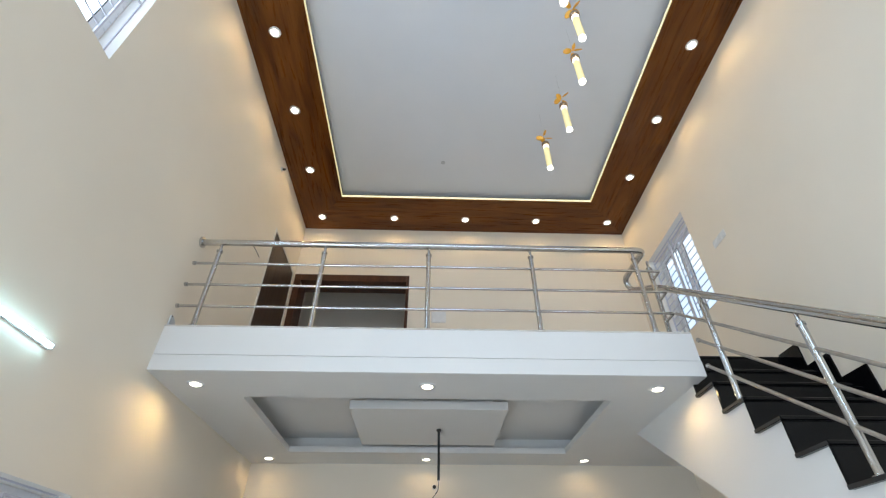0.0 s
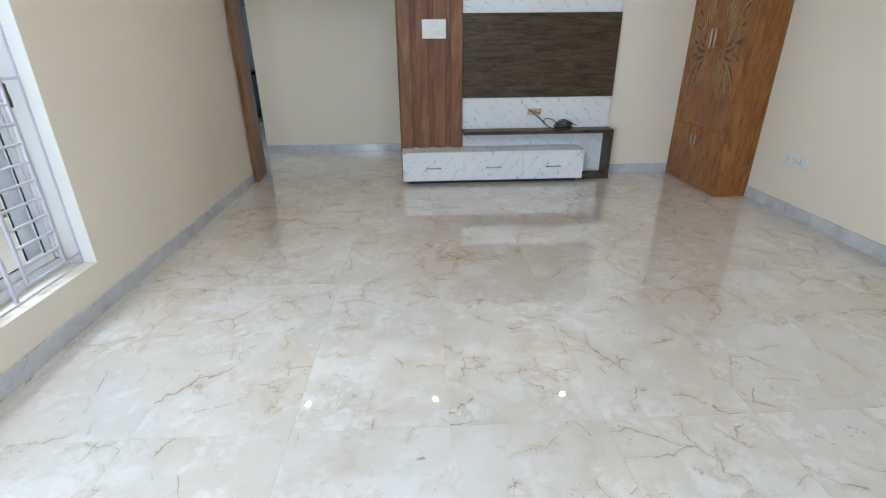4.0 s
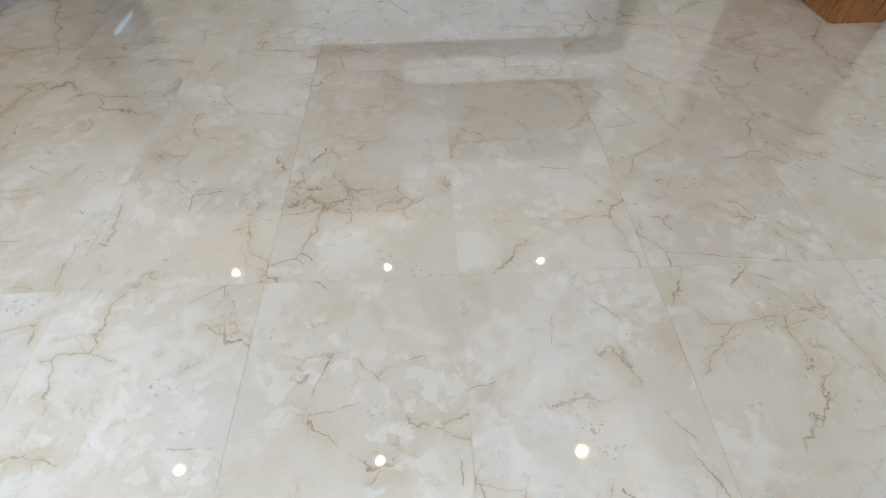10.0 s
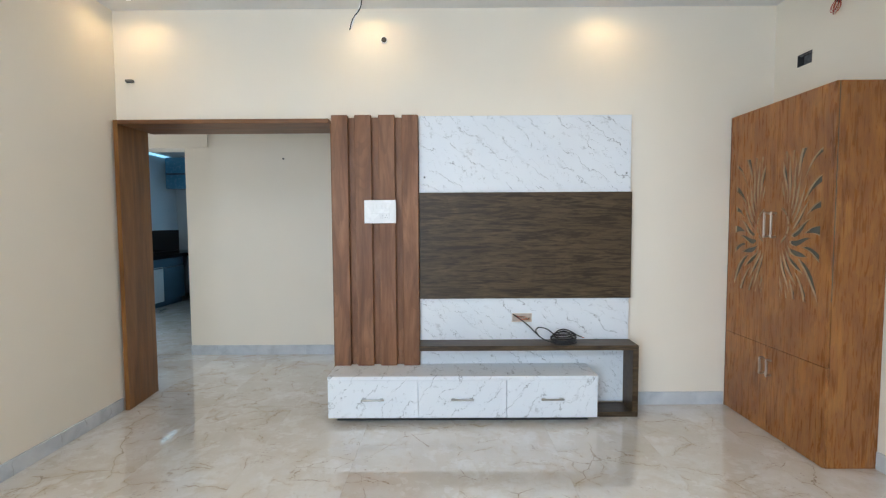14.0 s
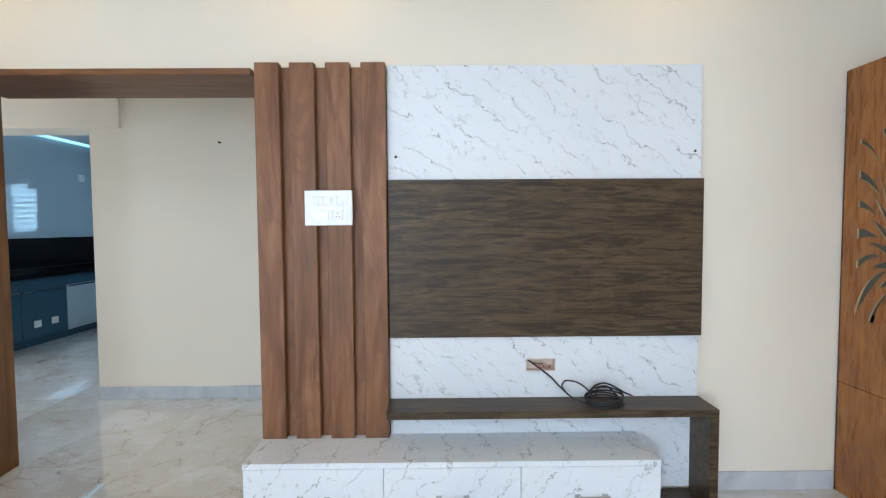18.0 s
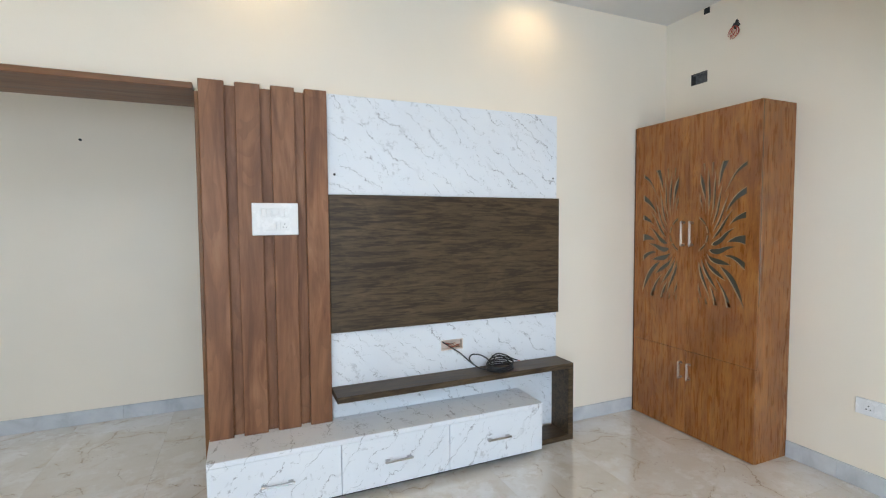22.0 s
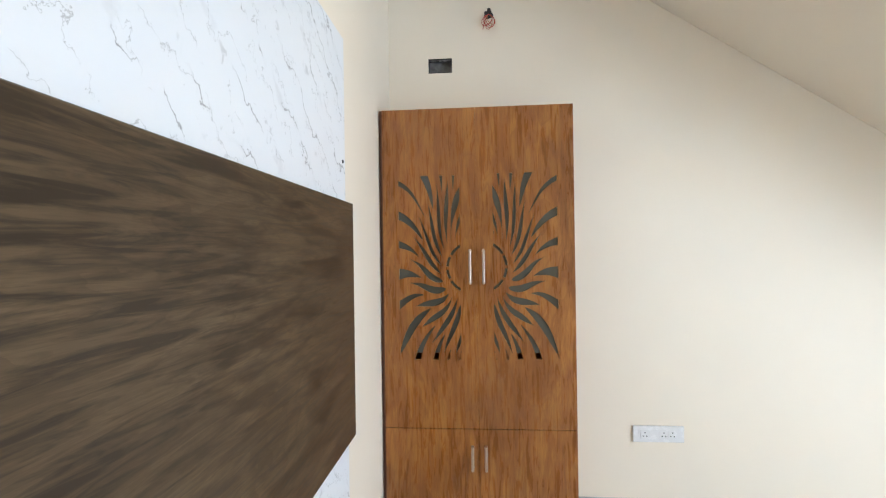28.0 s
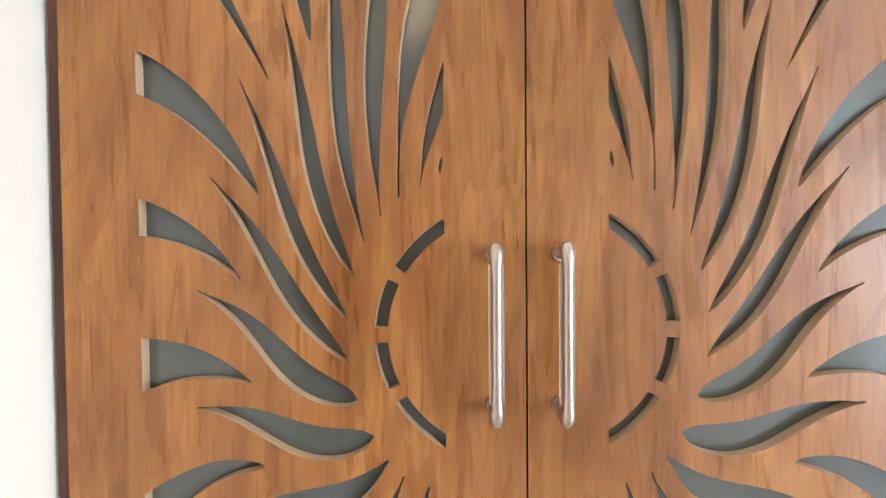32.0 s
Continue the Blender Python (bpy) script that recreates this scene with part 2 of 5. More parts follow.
def wood(name, dark, mid, light, along="z", scale=1.0, rough=0.42, vary=True, blotch=0.5, streak=0.6, rings=0.3, wave=1.0, calm=0.4, spec=0.4, soft=0.13, pores=0.35, tone=0.0, shift=None, flame=0.10, levels=11.0, reach=1.0):
    """Printed or veneered wood with its grain along one axis: broad figure, growth lines, streaks and fine pores."""
    k = Mat(name, rough, spec=spec)
    off = k.random_offset() if vary else shift

    def along_grain(stretch):
        grain = stretch * reach
        s = {"x": (grain, 1, 1), "y": (1, grain, 1), "z": (1, 1, grain)}[along]
        return k.coords(tuple(v * scale for v in s), off)

    figure = k.noise(along_grain(0.14), 9.0, 5, 0.58, 1.1 * wave)
    streaks = k.noise(along_grain(0.07), 46, 5, 0.62, 0.6 * wave)
    fine = k.noise(along_grain(0.045), 170, 3, 0.62, 0.2)
    broad = k.noise(along_grain(0.30), 3.0, 3, 0.5, 0.4)
    dash = k.noise(along_grain(0.10), 24, 3, 0.5, 0.4 * wave)
    line = k.math("FRACT", k.math("MULTIPLY", k.noise(along_grain(flame), 4.2, 3, 0.5, 0.7 * wave), levels))
    f = k.math("ADD", k.math("MULTIPLY", figure, blotch), k.math("MULTIPLY", streaks, 1.0 - blotch))
    base = k.ramp(f, [(0.49 - soft, dark), (0.49, mid), (0.50 + soft, light)])
    base = k.mix(k.range(broad, 0.35, 0.68, 0.0, calm), base, mid)
    base = k.mix(k.math("MULTIPLY", k.range(line, 0.55, 1.0), rings), base, dark)
    base = k.mix(k.range(dash, 0.60, 0.655, 0.0, streak), base, dark)
    base = k.mix(k.range(streaks, 0.57, 0.63, 0.0, streak * 0.6), base, dark)
    base = k.mix(k.range(fine, 0.54, 0.62, 0.0, pores), base, dark)
    hair = k.noise(along_grain(0.03), 430, 2, 0.6)
    base = k.mix(k.range(hair, 0.52, 0.62, 0.0, pores * 0.45), base, dark)
    if tone:
        patch = k.noise(along_grain(0.28), 6.5, 4, 0.55, 0.9)
        shade = k.range(patch, 0.36, 0.64, 1.0 - tone, 1.0)
        base = k.mix(1.0, base, k.node("CombineColor", {0: shade, 1: k.math("POWER", shade, 1.15), 2: k.math("POWER", shade, 1.3)}).outputs[0], "MULTIPLY")
    k.colour(base)
    k.rough(k.range(streaks, 0.3, 0.7, rough - 0.05, rough + 0.1))
    k.bump(k.math("ADD", streaks, fine), 0.12, 0.0005)
    return k.m


def marble_tile(name):
    """Polished cream vitrified tile: angular pale fragments, crack-like brown veins with tan halos, grey pits."""
    k = Mat(name, 0.04, spec=1.0)
    k.p.inputs["Coat Weight"].default_value = 0.6
    k.p.inputs["Coat Roughness"].default_value = 0.015
    c = k.coords((1, 1, 1), k.random_offset(23.0))
    warp = k.node("TexNoise", {"Vector": c, "Scale": 3.0, "Detail": 3.0, "Roughness": 0.55})
    push = k.node("VectorMath", {0: warp.outputs["Color"], 3: 0.20}, operation="SCALE").outputs[0]
    cw = k.node("VectorMath", {0: c, 1: push}, operation="ADD").outputs[0]
    jag = k.node("TexNoise", {"Vector": c, "Scale": 15.0, "Detail": 4.0, "Roughness": 0.7}).outputs["Color"]
    cw = k.node("VectorMath", {0: cw, 1: k.node("VectorMath", {0: jag, 3: 0.055}, operation="SCALE").outputs[0]}, operation="ADD").outputs[0]
    swell = k.range(k.noise(c, 8.0, 3, 0.6), 0.36, 0.64, 0.25, 1.7)
    clouds = k.noise(cw, 2.2, 6, 0.62, 0.3)
    base = k.ramp(clouds, [(0.30, (0.59, 0.54, 0.465)), (0.43, (0.645, 0.605, 0.545)), (0.57, (0.675, 0.645, 0.60)), (0.72, (0.72, 0.71, 0.69))])

    def pieces(scale, lo, hi, amount, tint, under):
        cell = k.node("SeparateColor", {0: k.node("TexVoronoi", {"Vector": cw, "Scale": scale}).outputs["Color"]}).outputs[0]
        return k.mix(k.math("MULTIPLY", k.range(cell, lo, hi), amount), under, tint)

    straight = k.node("VectorMath", {0: c, 1: k.node("VectorMath", {0: jag, 3: 0.03}, operation="SCALE").outputs[0]}, operation="ADD").outputs[0]

    def cracks(scale, width, spread, mask, lo, hi, depth, soft, under, course=cw):
        d = k.node("TexVoronoi", {"Vector": course, "Scale": scale}, feature="DISTANCE_TO_EDGE").outputs["Distance"]
        where = k.range(k.noise(c, mask, 3, 0.6), lo, hi)
        halo = k.math("POWER", k.range(d, 0.0, spread, 1, 0), 1.8)
        under = k.mix(k.math("MULTIPLY", k.math("MULTIPLY", halo, where), soft), under, (0.55, 0.455, 0.33))
        return k.mix(k.math("MULTIPLY", k.math("MULTIPLY", k.range(k.math("DIVIDE", d, swell), 0.0, width, 1, 0), where), depth), under, (0.21, 0.135, 0.085))

    pale = k.noise(cw, 2.4, 8, 0.68, 0.2)
    base = k.mix(k.range(pale, 0.50, 0.60, 0.0, 0.62), base, (0.765, 0.76, 0.745))
    base = k.mix(k.range(k.noise(cw, 4.3, 8, 0.70), 0.57, 0.61, 0.0, 0.42), base, (0.79, 0.79, 0.785))
    base = pieces(3.4, 0.16, 0.10, 0.14, (0.56, 0.49, 0.395), base)
    base = cracks(1.7, 0.0045, 0.11, 2.6, 0.48, 0.54, 0.74, 0.40, base)
    base = cracks(3.4, 0.0070, 0.12, 3.4, 0.53, 0.59, 0.54, 0.44, base)
    base = cracks(2.6, 0.0040, 0.05, 4.2, 0.55, 0.585, 0.78, 0.16, base, straight)
    base = cracks(7.0, 0.010, 0.12, 3.4, 0.58, 0.64, 0.26, 0.22, base)
    rim = k.math("MULTIPLY", k.range(k.math("ABSOLUTE", k.math("SUBTRACT", pale, 0.545)), 0.0, 0.016, 1, 0), k.range(k.noise(c, 26, 4, 0.65), 0.52, 0.58))
    base = k.mix(k.math("MULTIPLY", rim, 0.28), base, (0.42, 0.34, 0.25))
    stain = k.math("MULTIPLY", k.range(k.noise(cw, 6.0, 4, 0.6), 0.58, 0.72), 0.38)
    base = k.mix(stain, base, (0.53, 0.42, 0.30))
    near = k.range(k.noise(c, 3.3, 2), 0.52, 0.60)
    chip = k.node("SeparateColor", {0: k.node("TexVoronoi", {"Vector": cw, "Scale": 30.0}).outputs["Color"]}).outputs[0]
    chips = k.math("MULTIPLY", k.range(chip, 0.72, 0.76), near)
    base = k.mix(k.math("MULTIPLY", chips, 0.36), base, (0.83, 0.83, 0.825))
    pits = k.math("MULTIPLY", k.range(k.noise(c, 62, 3, 0.6), 0.60, 0.64), k.range(k.noise(c, 5.2, 2), 0.61, 0.65))
    base = k.mix(k.math("MULTIPLY", pits, 0.5), base, (0.29, 0.23, 0.19))
    k.colour(k.mix(k.range(k.noise(c, 150, 3, 0.6), 0.35, 0.65, 0.0, 0.10), base, (0.50, 0.44, 0.36)))
    k.rough(k.range(clouds, 0.3, 0.7, 0.02, 0.045))
    return k.m


def marble_laminate(name, tilt, size, grounds=((0.725, 0.75, 0.785), (0.78, 0.80, 0.825)), veining=1.0):
    """White laminate printed with long thin grey veins that all lean one way, with small twigs and smudges."""
    k = Mat(name, 0.36, spec=0.35)
    c = k.coords((size, size, size), None, (0, radians(tilt), 0))

    def veins(freq, wander, scale, width, lo, hi, shift, breaks):
        v = k.node("VectorMath", {0: c, 1: (shift, shift * 1.7, shift * 0.6)}, operation="ADD").outputs[0]
        z = k.node("SeparateXYZ", {0: v}).outputs[2]
        n = k.math("SUBTRACT", k.noise(v, scale, 6, 0.64), 0.5)
        w = k.math("ADD", k.math("MULTIPLY", z, freq), k.math("MULTIPLY", n, wander))
        d = k.math("ABSOLUTE", k.math("SUBTRACT", k.math("FRACT", w), 0.5))
        thick = k.range(k.noise(v, breaks * 2.0, 3), 0.35, 0.65, width * 0.4, width * 1.5)
        line = k.math("SUBTRACT", 1.0, k.math("MINIMUM", k.math("DIVIDE", d, thick), 1.0))
        return k.math("MULTIPLY", line, k.range(k.noise(v, breaks, 3, 0.5), lo, hi))

    main = veins(8.5, 2.0, 6.0, 0.023, 0.44, 0.50, 0.0, 9.0)
    thin = veins(13.0, 3.4, 9.0, 0.022, 0.46, 0.52, 4.7, 12.0)
    soft = veins(8.5, 2.0, 6.0, 0.10, 0.48, 0.62, 0.0, 8.0)
    smudge = k.math("MULTIPLY", k.range(k.noise(c, 30, 4, 0.6, 0.6), 0.57, 0.64), k.range(k.noise(c, 9.5, 2), 0.57, 0.64))
    base = k.mix(k.range(k.noise(c, 2.0, 4), 0.3, 0.7), grounds[0], grounds[1])
    base = k.mix(k.math("MULTIPLY", soft, 0.24 * veining), base, (0.40, 0.41, 0.43))
    base = k.mix(k.math("MULTIPLY", main, 0.92 * veining), base, (0.20, 0.20, 0.205))
    base = k.mix(k.math("MULTIPLY", thin, 0.66 * veining), base, (0.26, 0.26, 0.265))
    k.colour(k.mix(k.math("MULTIPLY", smudge, 0.38 * veining), base, (0.30, 0.30, 0.31)))
    return k.m


def plain(name, colour, rough=0.5, metal=0.0, spec=0.5, noise_scale=25.0, vary=0.08):
    k = Mat(name, rough, metal, spec)
    n = k.noise(k.coords(), noise_scale, 4)
    k.colour(k.mix(k.range(n, 0.3, 0.7), tuple(c * (1 - vary) for c in colour), colour))
    k.rough(k.range(n, 0.3, 0.7, max(rough - 0.05, 0.02), rough + 0.06))
    return k.m


def skirting_stone(name):
    """Pale bluish marble with faint grey clouds and a few thin cracks."""
    k = Mat(name, 0.12, spec=0.5)
    c = k.coords((1, 1, 1), k.random_offset(11.0))
    cloud = k.noise(c, 5.0, 5, 0.6, 0.5)
    base = k.ramp(cloud, [(0.32, (0.44, 0.46, 0.485)), (0.5, (0.55, 0.57, 0.595)), (0.68, (0.62, 0.635, 0.65))])
    d = k.node("TexVoronoi", {"Vector": k.node("VectorMath", {0: c, 1: k.node("VectorMath", {0: k.node("TexNoise", {"Vector": c, "Scale": 9.0, "Detail": 4.0}).outputs["Color"], 3: 0.10}, operation="SCALE").outputs[0]}, operation="ADD").outputs[0], "Scale": 4.5}, feature="DISTANCE_TO_EDGE").outputs["Distance"]
    crack = k.math("MULTIPLY", k.range(d, 0.0, 0.02, 1, 0), k.range(k.noise(c, 6.0, 2), 0.54, 0.60))
    k.colour(k.mix(k.math("MULTIPLY", crack, 0.6), base, (0.33, 0.33, 0.33)))
    return k.m


WALL = paint("cream_wall_paint", (0.85, 0.772, 0.655))
WHITE = paint("white_ceiling_paint", (0.765, 0.755, 0.735))
UPPER = paint("pale_wall_paint", (0.80, 0.765, 0.71))
# white ceiling paint tinted blue for the sky light falling on the upper ceiling
SKYLIT = paint("skylit_white_ceiling_paint", (0.73, 0.745, 0.785))
TILE = marble_tile("polished_cream_tile")
SKIRT = skirting_stone("pale_grey_marble_skirting")
GROUT = plain("tile_bed", (0.58, 0.53, 0.46), 0.8)
MARBLE = marble_laminate("white_veined_laminate", -38, 1.0)
MARBLE_FRONT = marble_laminate("white_veined_front_laminate", 48, 0.9)
FLUTE = wood("red_brown_laminate", (0.140, 0.058, 0.027), (0.235, 0.105, 0.050), (0.325, 0.160, 0.082), "z", 1.0, 0.42, blotch=0.82, streak=0.18, rings=0.34, spec=0.3, pores=0.16, tone=0.16, wave=1.3, flame=0.2, levels=9.0)
PORTAL = wood("brown_veneer", (0.120, 0.046, 0.010), (0.225, 0.092, 0.022), (0.30, 0.132, 0.036), "z", 0.8, 0.36, blotch=0.8, streak=0.2, rings=0.2, spec=0.35, pores=0.15, tone=0.2)
LINTEL = wood("brown_veneer_level", (0.10, 0.042, 0.016), (0.18, 0.075, 0.028), (0.25, 0.11, 0.045), "x", 1.0, 0.42, streak=0.4)
TEAK = wood("teak_laminate", (0.218, 0.074, 0.0150), (0.315, 0.117, 0.025), (0.44, 0.184, 0.043), "z", 1.15, 0.27, vary=False, blotch=0.56, streak=0.22, rings=0.42, wave=1.6, calm=0.22, spec=0.5, soft=0.085, pores=0.42, tone=0.20, shift=(3.1, 0.7, 1.9), flame=0.2, levels=10.0, reach=1.4)
DARK = wood("dark_wenge_laminate", (0.036, 0.0232, 0.0135), (0.073, 0.0483, 0.0268), (0.120, 0.0815, 0.0450), "x", 1.25, 0.38, vary=False, blotch=0.34, streak=0.42, rings=0.30, wave=1.7, calm=0.25, spec=0.3, soft=0.075, pores=0.26, tone=0.14, flame=0.16, levels=12.0, reach=1.25)
CEILWOOD_X = wood("polished_brown_veneer_x", (0.058, 0.0155, 0.002), (0.140, 0.043, 0.0058), (0.205, 0.070, 0.0115), "x", 0.7, 0.28, blotch=0.8, streak=0.15, rings=0.2, spec=0.25, pores=0.15)
CEILWOOD_Y = wood("polished_brown_veneer_y", (0.058, 0.0155, 0.002), (0.140, 0.043, 0.0058), (0.205, 0.070, 0.0115), "y", 0.7, 0.28, blotch=0.8, streak=0.15, rings=0.2, spec=0.25, pores=0.15)
GRANITE = plain("black_granite", (0.005, 0.005, 0.006), 0.11, spec=0.19, vary=0.5, noise_scale=220)
GRANITE_EDGE = plain("sawn_granite_edge", (0.02, 0.02, 0.021), 0.5, vary=0.3, noise_scale=120)
STEEL = plain("polished_steel", (0.55, 0.55, 0.55), 0.20, 1.0, noise_scale=40)
FILM = plain("film_wrapped_steel", (0.42, 0.385, 0.34), 0.42, 0.55, noise_scale=35, vary=0.3)
SATIN = plain("satin_nickel", (0.54, 0.45, 0.38), 0.32, 1.0, vary=0.02, noise_scale=8)
UPVC = plain("white_window_frame", (0.78, 0.79, 0.82), 0.3)
# white enamel, its colour lowered to lavender grey for shade against the daylight
GRILLE = plain("shaded_enamelled_bar", (0.62, 0.61, 0.68), 0.35)
REVEAL = paint("warm_white_reveal_paint", (0.82, 0.79, 0.745))
GASKET = plain("black_rubber", (0.02, 0.02, 0.022), 0.6)
PLASTIC = plain("white_plastic", (0.79, 0.79, 0.79), 0.25, vary=0.03)
SLOT = plain("dark_socket_hole", (0.02, 0.02, 0.02), 0.6)
BACKING = plain("grey_green_glass_backing", (0.084, 0.086, 0.070), 0.16, spec=0.7, vary=0.1)
EDGEWOOD = plain("raw_board_edge", (0.54, 0.37, 0.22), 0.8, vary=0.25)
CABLE = plain("black_cable", (0.012, 0.012, 0.013), 0.45)
COPPER = plain("bare_copper", (0.55, 0.25, 0.13), 0.4, 1.0)
CONDUIT = plain("raw_plaster_hole", (0.055, 0.052, 0.05), 0.9, vary=0.5)
BOXBED = plain("pale_wooden_box", (0.74, 0.62, 0.52), 0.7, vary=0.15)
WIRE_RED = plain("red_wire", (0.45, 0.05, 0.04), 0.45)
BRONZE = plain("polished_bronze", (0.42, 0.30, 0.20), 0.15, 1.0)
AMBER = plain("amber_acrylic", (0.98, 0.50, 0.07), 0.25)
KITCHEN_WALL = marble_laminate("pale_marble_wall_tile", -30, 0.35, ((0.40, 0.47, 0.52), (0.47, 0.54, 0.58)), 0.2)
KITCHEN_WALL.node_tree.nodes["Principled BSDF"].inputs["Roughness"].default_value = 0.05
KITCHEN_WALL.node_tree.nodes["Principled BSDF"].inputs["Specular IOR Level"].default_value = 0.4
BLUE = plain("blue_grey_laminate", (0.045, 0.095, 0.135), 0.18, vary=0.04)
PALE = plain("pale_grey_laminate", (0.45, 0.50, 0.52), 0.2)
LAMP = Mat("downlight_diffuser", 0.4, colour=(0.9, 0.85, 0.75)).glow((1.0, 0.86, 0.66), 14.0).m
TUBE = Mat("led_tube", 0.4).glow((0.50, 0.86, 1.0), 26.0).m
COVE = Mat("cove_strip", 0.4).glow((1.0, 0.86, 0.34), 1.6).m
CRYSTAL = Mat("glowing_bubble_crystal", 0.2, colour=(0.8, 0.7, 0.4)).glow((1.0, 0.80, 0.34), 1.1).m
BULB = Mat("lit_pendant_end", 0.3).glow((1.0, 0.92, 0.72), 7.0).m
GLASS = Mat("window_glass", 0.02, spec=0.5, colour=(0.95, 0.97, 0.97))
GLASS.p.inputs["Transmission Weight"].default_value = 1.0
GLASS.p.inputs["IOR"].default_value = 1.05
GLASS = GLASS.m

# ---------------------------------------------------------------- walls, floors, ceilings
LOW_WIN = (1.40, 3.19, 0.265, 2.12)    # along y, z: tall window in the left wall
UP_WIN = (0.30, 1.89, 4.15, 5.42)
UP_DOOR = (4.77, 5.73, ZF2, 5.34)
STAIR_WIN = (4.335, 5.33, 4.12, 5.34)
BACK_DOOR = (-1.555, -0.02, ZF2, 5.32)  # along x, z: opening at the rear of the gallery
PORTAL_GAP = (-1.572, -0.015, -0.1, 2.11)
TOP = 6.75

# the last hole is an assumed opening, unseen, for a fill lamp
solid("wall_west", pierced(bmesh.new(), "x", YBACK, 6.10, -0.1, TOP, [LOW_WIN, UP_WIN, UP_DOOR, (-1.85, 0.15, 0.0, 2.4)], XL - 0.22, XL), WALL,
      "cream painted side wall with deep window reveals", "wall", "structure")
# here too the last hole is assumed, made for a fill lamp
solid("wall_east", pierced(bmesh.new(), "x", YBACK, 7.50, -0.1, TOP, [STAIR_WIN, (5.455, 5.585, 2.40, 2.48), (-1.65, -0.25, 0.35, 2.25)], XR, XR + 0.22), WALL,
      "cream painted wall beside the staircase", "wall", "structure")
solid("wall_north", pierced(bmesh.new(), "y", -4.62, XR, -0.1, ZF2 - 0.013, [PORTAL_GAP], YT, 6.10), WALL,
      "cream painted television wall with a wide opening", "wall", "structure")
solid("wall_north_upper", pierced(bmesh.new(), "y", -4.62, XR, ZF2 - 0.012, TOP, [BACK_DOOR], YU, 6.10), WALL,
      "cream painted rear wall of the gallery", "wall", "structure")
# both openings in this unseen wall are assumed, to let fill lamps in
solid("wall_south", pierced(bmesh.new(), "y", XL - 0.22, XR + 0.22, -0.1, TOP, [(-0.4, 2.2, 0.0, 2.4), (-0.4, 2.2, 3.9, 5.6)], YBACK - 0.2, YBACK), WALL,
      "cream painted unseen wall with assumed openings for fill lamps", "wall", "structure")
solid("wall_hall", B(-1.856, 1.62, 7.195, 7.345, -0.1, 2.9), WALL, "cream painted rear wall of the passage", "wall", "structure")
solid("wall_hall_end", B(1.50, 1.62, 6.10, 7.195, -0.1, 2.9), WALL, "cream painted end wall of the passage", "wall", "structure")
solid("beam_hall", B(-4.40, -1.612, 7.175, 7.46, 2.145, 2.9), WALL, "cream painted beam over the kitchen entrance", "beam", "structure")
solid("wall_kitchen_west", pierced(bmesh.new(), "x", 6.10, 11.6, -0.1, 2.9, [(6.26, 7.06, 0.92, 2.08)], -4.62, -4.40), KITCHEN_WALL,
      "pale glossy marble tiled kitchen wall", "wall", "structure")
solid("wall_kitchen_north", pierced(bmesh.new(), "y", -4.40, -1.0, -0.1, 2.9, [(-2.92, -1.84, 1.28, 2.17)], 11.5, 11.65), KITCHEN_WALL, "pale marble tiled kitchen wall", "wall", "structure")
solid("wall_kitchen_east", B(-1.20, -1.05, 7.345, 11.5, -0.1, 2.9), KITCHEN_WALL, "pale kitchen wall", "wall", "structure")
solid("ceiling_kitchen", B(-4.40, -1.2, 7.46, 11.5, 2.62, 2.70), WHITE, "white kitchen ceiling", "ceiling", "structure")
solid("ceiling_hall", B(-4.62, 1.62, 6.10, 11.65, 2.90, 3.05), WHITE, "white passage and kitchen ceiling", "ceiling", "structure")

# gallery side rooms, seen through the two upper doors
solid("wall_gallery_room", B(-1.9, 0.4, 7.10, 7.25, ZF2, 5.9), UPPER, "pale wall beyond the gallery door", "wall", "structure")
solid("wall_gallery_room_east", B(0.30, 0.42, 6.10, 7.10, ZF2, 5.9), UPPER, "pale side wall beyond the gallery door", "wall", "structure")
solid("wall_gallery_room_west", B(-1.9, -1.78, 6.10, 7.10, ZF2, 5.9), UPPER, "pale side wall beyond the gallery door", "wall", "structure")
solid("ceiling_gallery_room", B(-1.9, 0.42, 6.10, 7.25, 5.9, 6.0), WHITE, "white ceiling beyond the gallery door", "ceiling", "structure")
solid("floor_gallery_room", B(-1.9, 0.42, 6.10, 7.25, ZF2 - 0.15, ZF2), TILE, "tiled floor beyond the gallery door", "floor", "structure")

# balcony slab, its fascia and the hung ceiling under it
bm = bmesh.new()
prism(bm, [(XL, YS + 0.012), (XEND, YS + 0.012), (XEND, 3.79), (XR, 3.79), (XR, YT), (XL, YT)], "z", 3.092, ZF2 - 0.012)
solid("slab_gallery", bm, WHITE, "white plastered concrete gallery slab", "slab", "structure")
bm = bmesh.new()
prism(bm, [(XL, YS), (XEND, YS), (XEND, 3.79), (XR, 3.79), (XR, YU - 0.0005), (XL, YU - 0.0005)], "z", ZF2 - 0.0115, ZF2)
solid("floor_gallery", bm, TILE, "tiled concrete gallery floor slab", "floor", "structure")
RX0, RX1, RY0, RY1 = -1.09, 1.69, 3.86, 5.35
bm = bmesh.new()
for x0, x1, y0, y1 in ((XL, RX0, YS + 0.012, YT), (RX1, XEND, YS + 0.012, YT), (RX0, RX1, YS + 0.012, RY0), (RX0, RX1, RY1, YT)):
    box(bm, x0, x1, y0, y1, ZC, ZC + 0.055)
g = 0.16
for x0, x1, y0, y1 in ((XL, RX0 - g, YS + 0.012, YT), (RX1 + g, XEND, YS + 0.012, YT), (RX0 - g, RX1 + g, YS + 0.012, RY0 - g), (RX0 - g, RX1 + g, RY1 + g, YT)):
    box(bm, x0, x1, y0, y1, ZC + 0.055, 3.092)
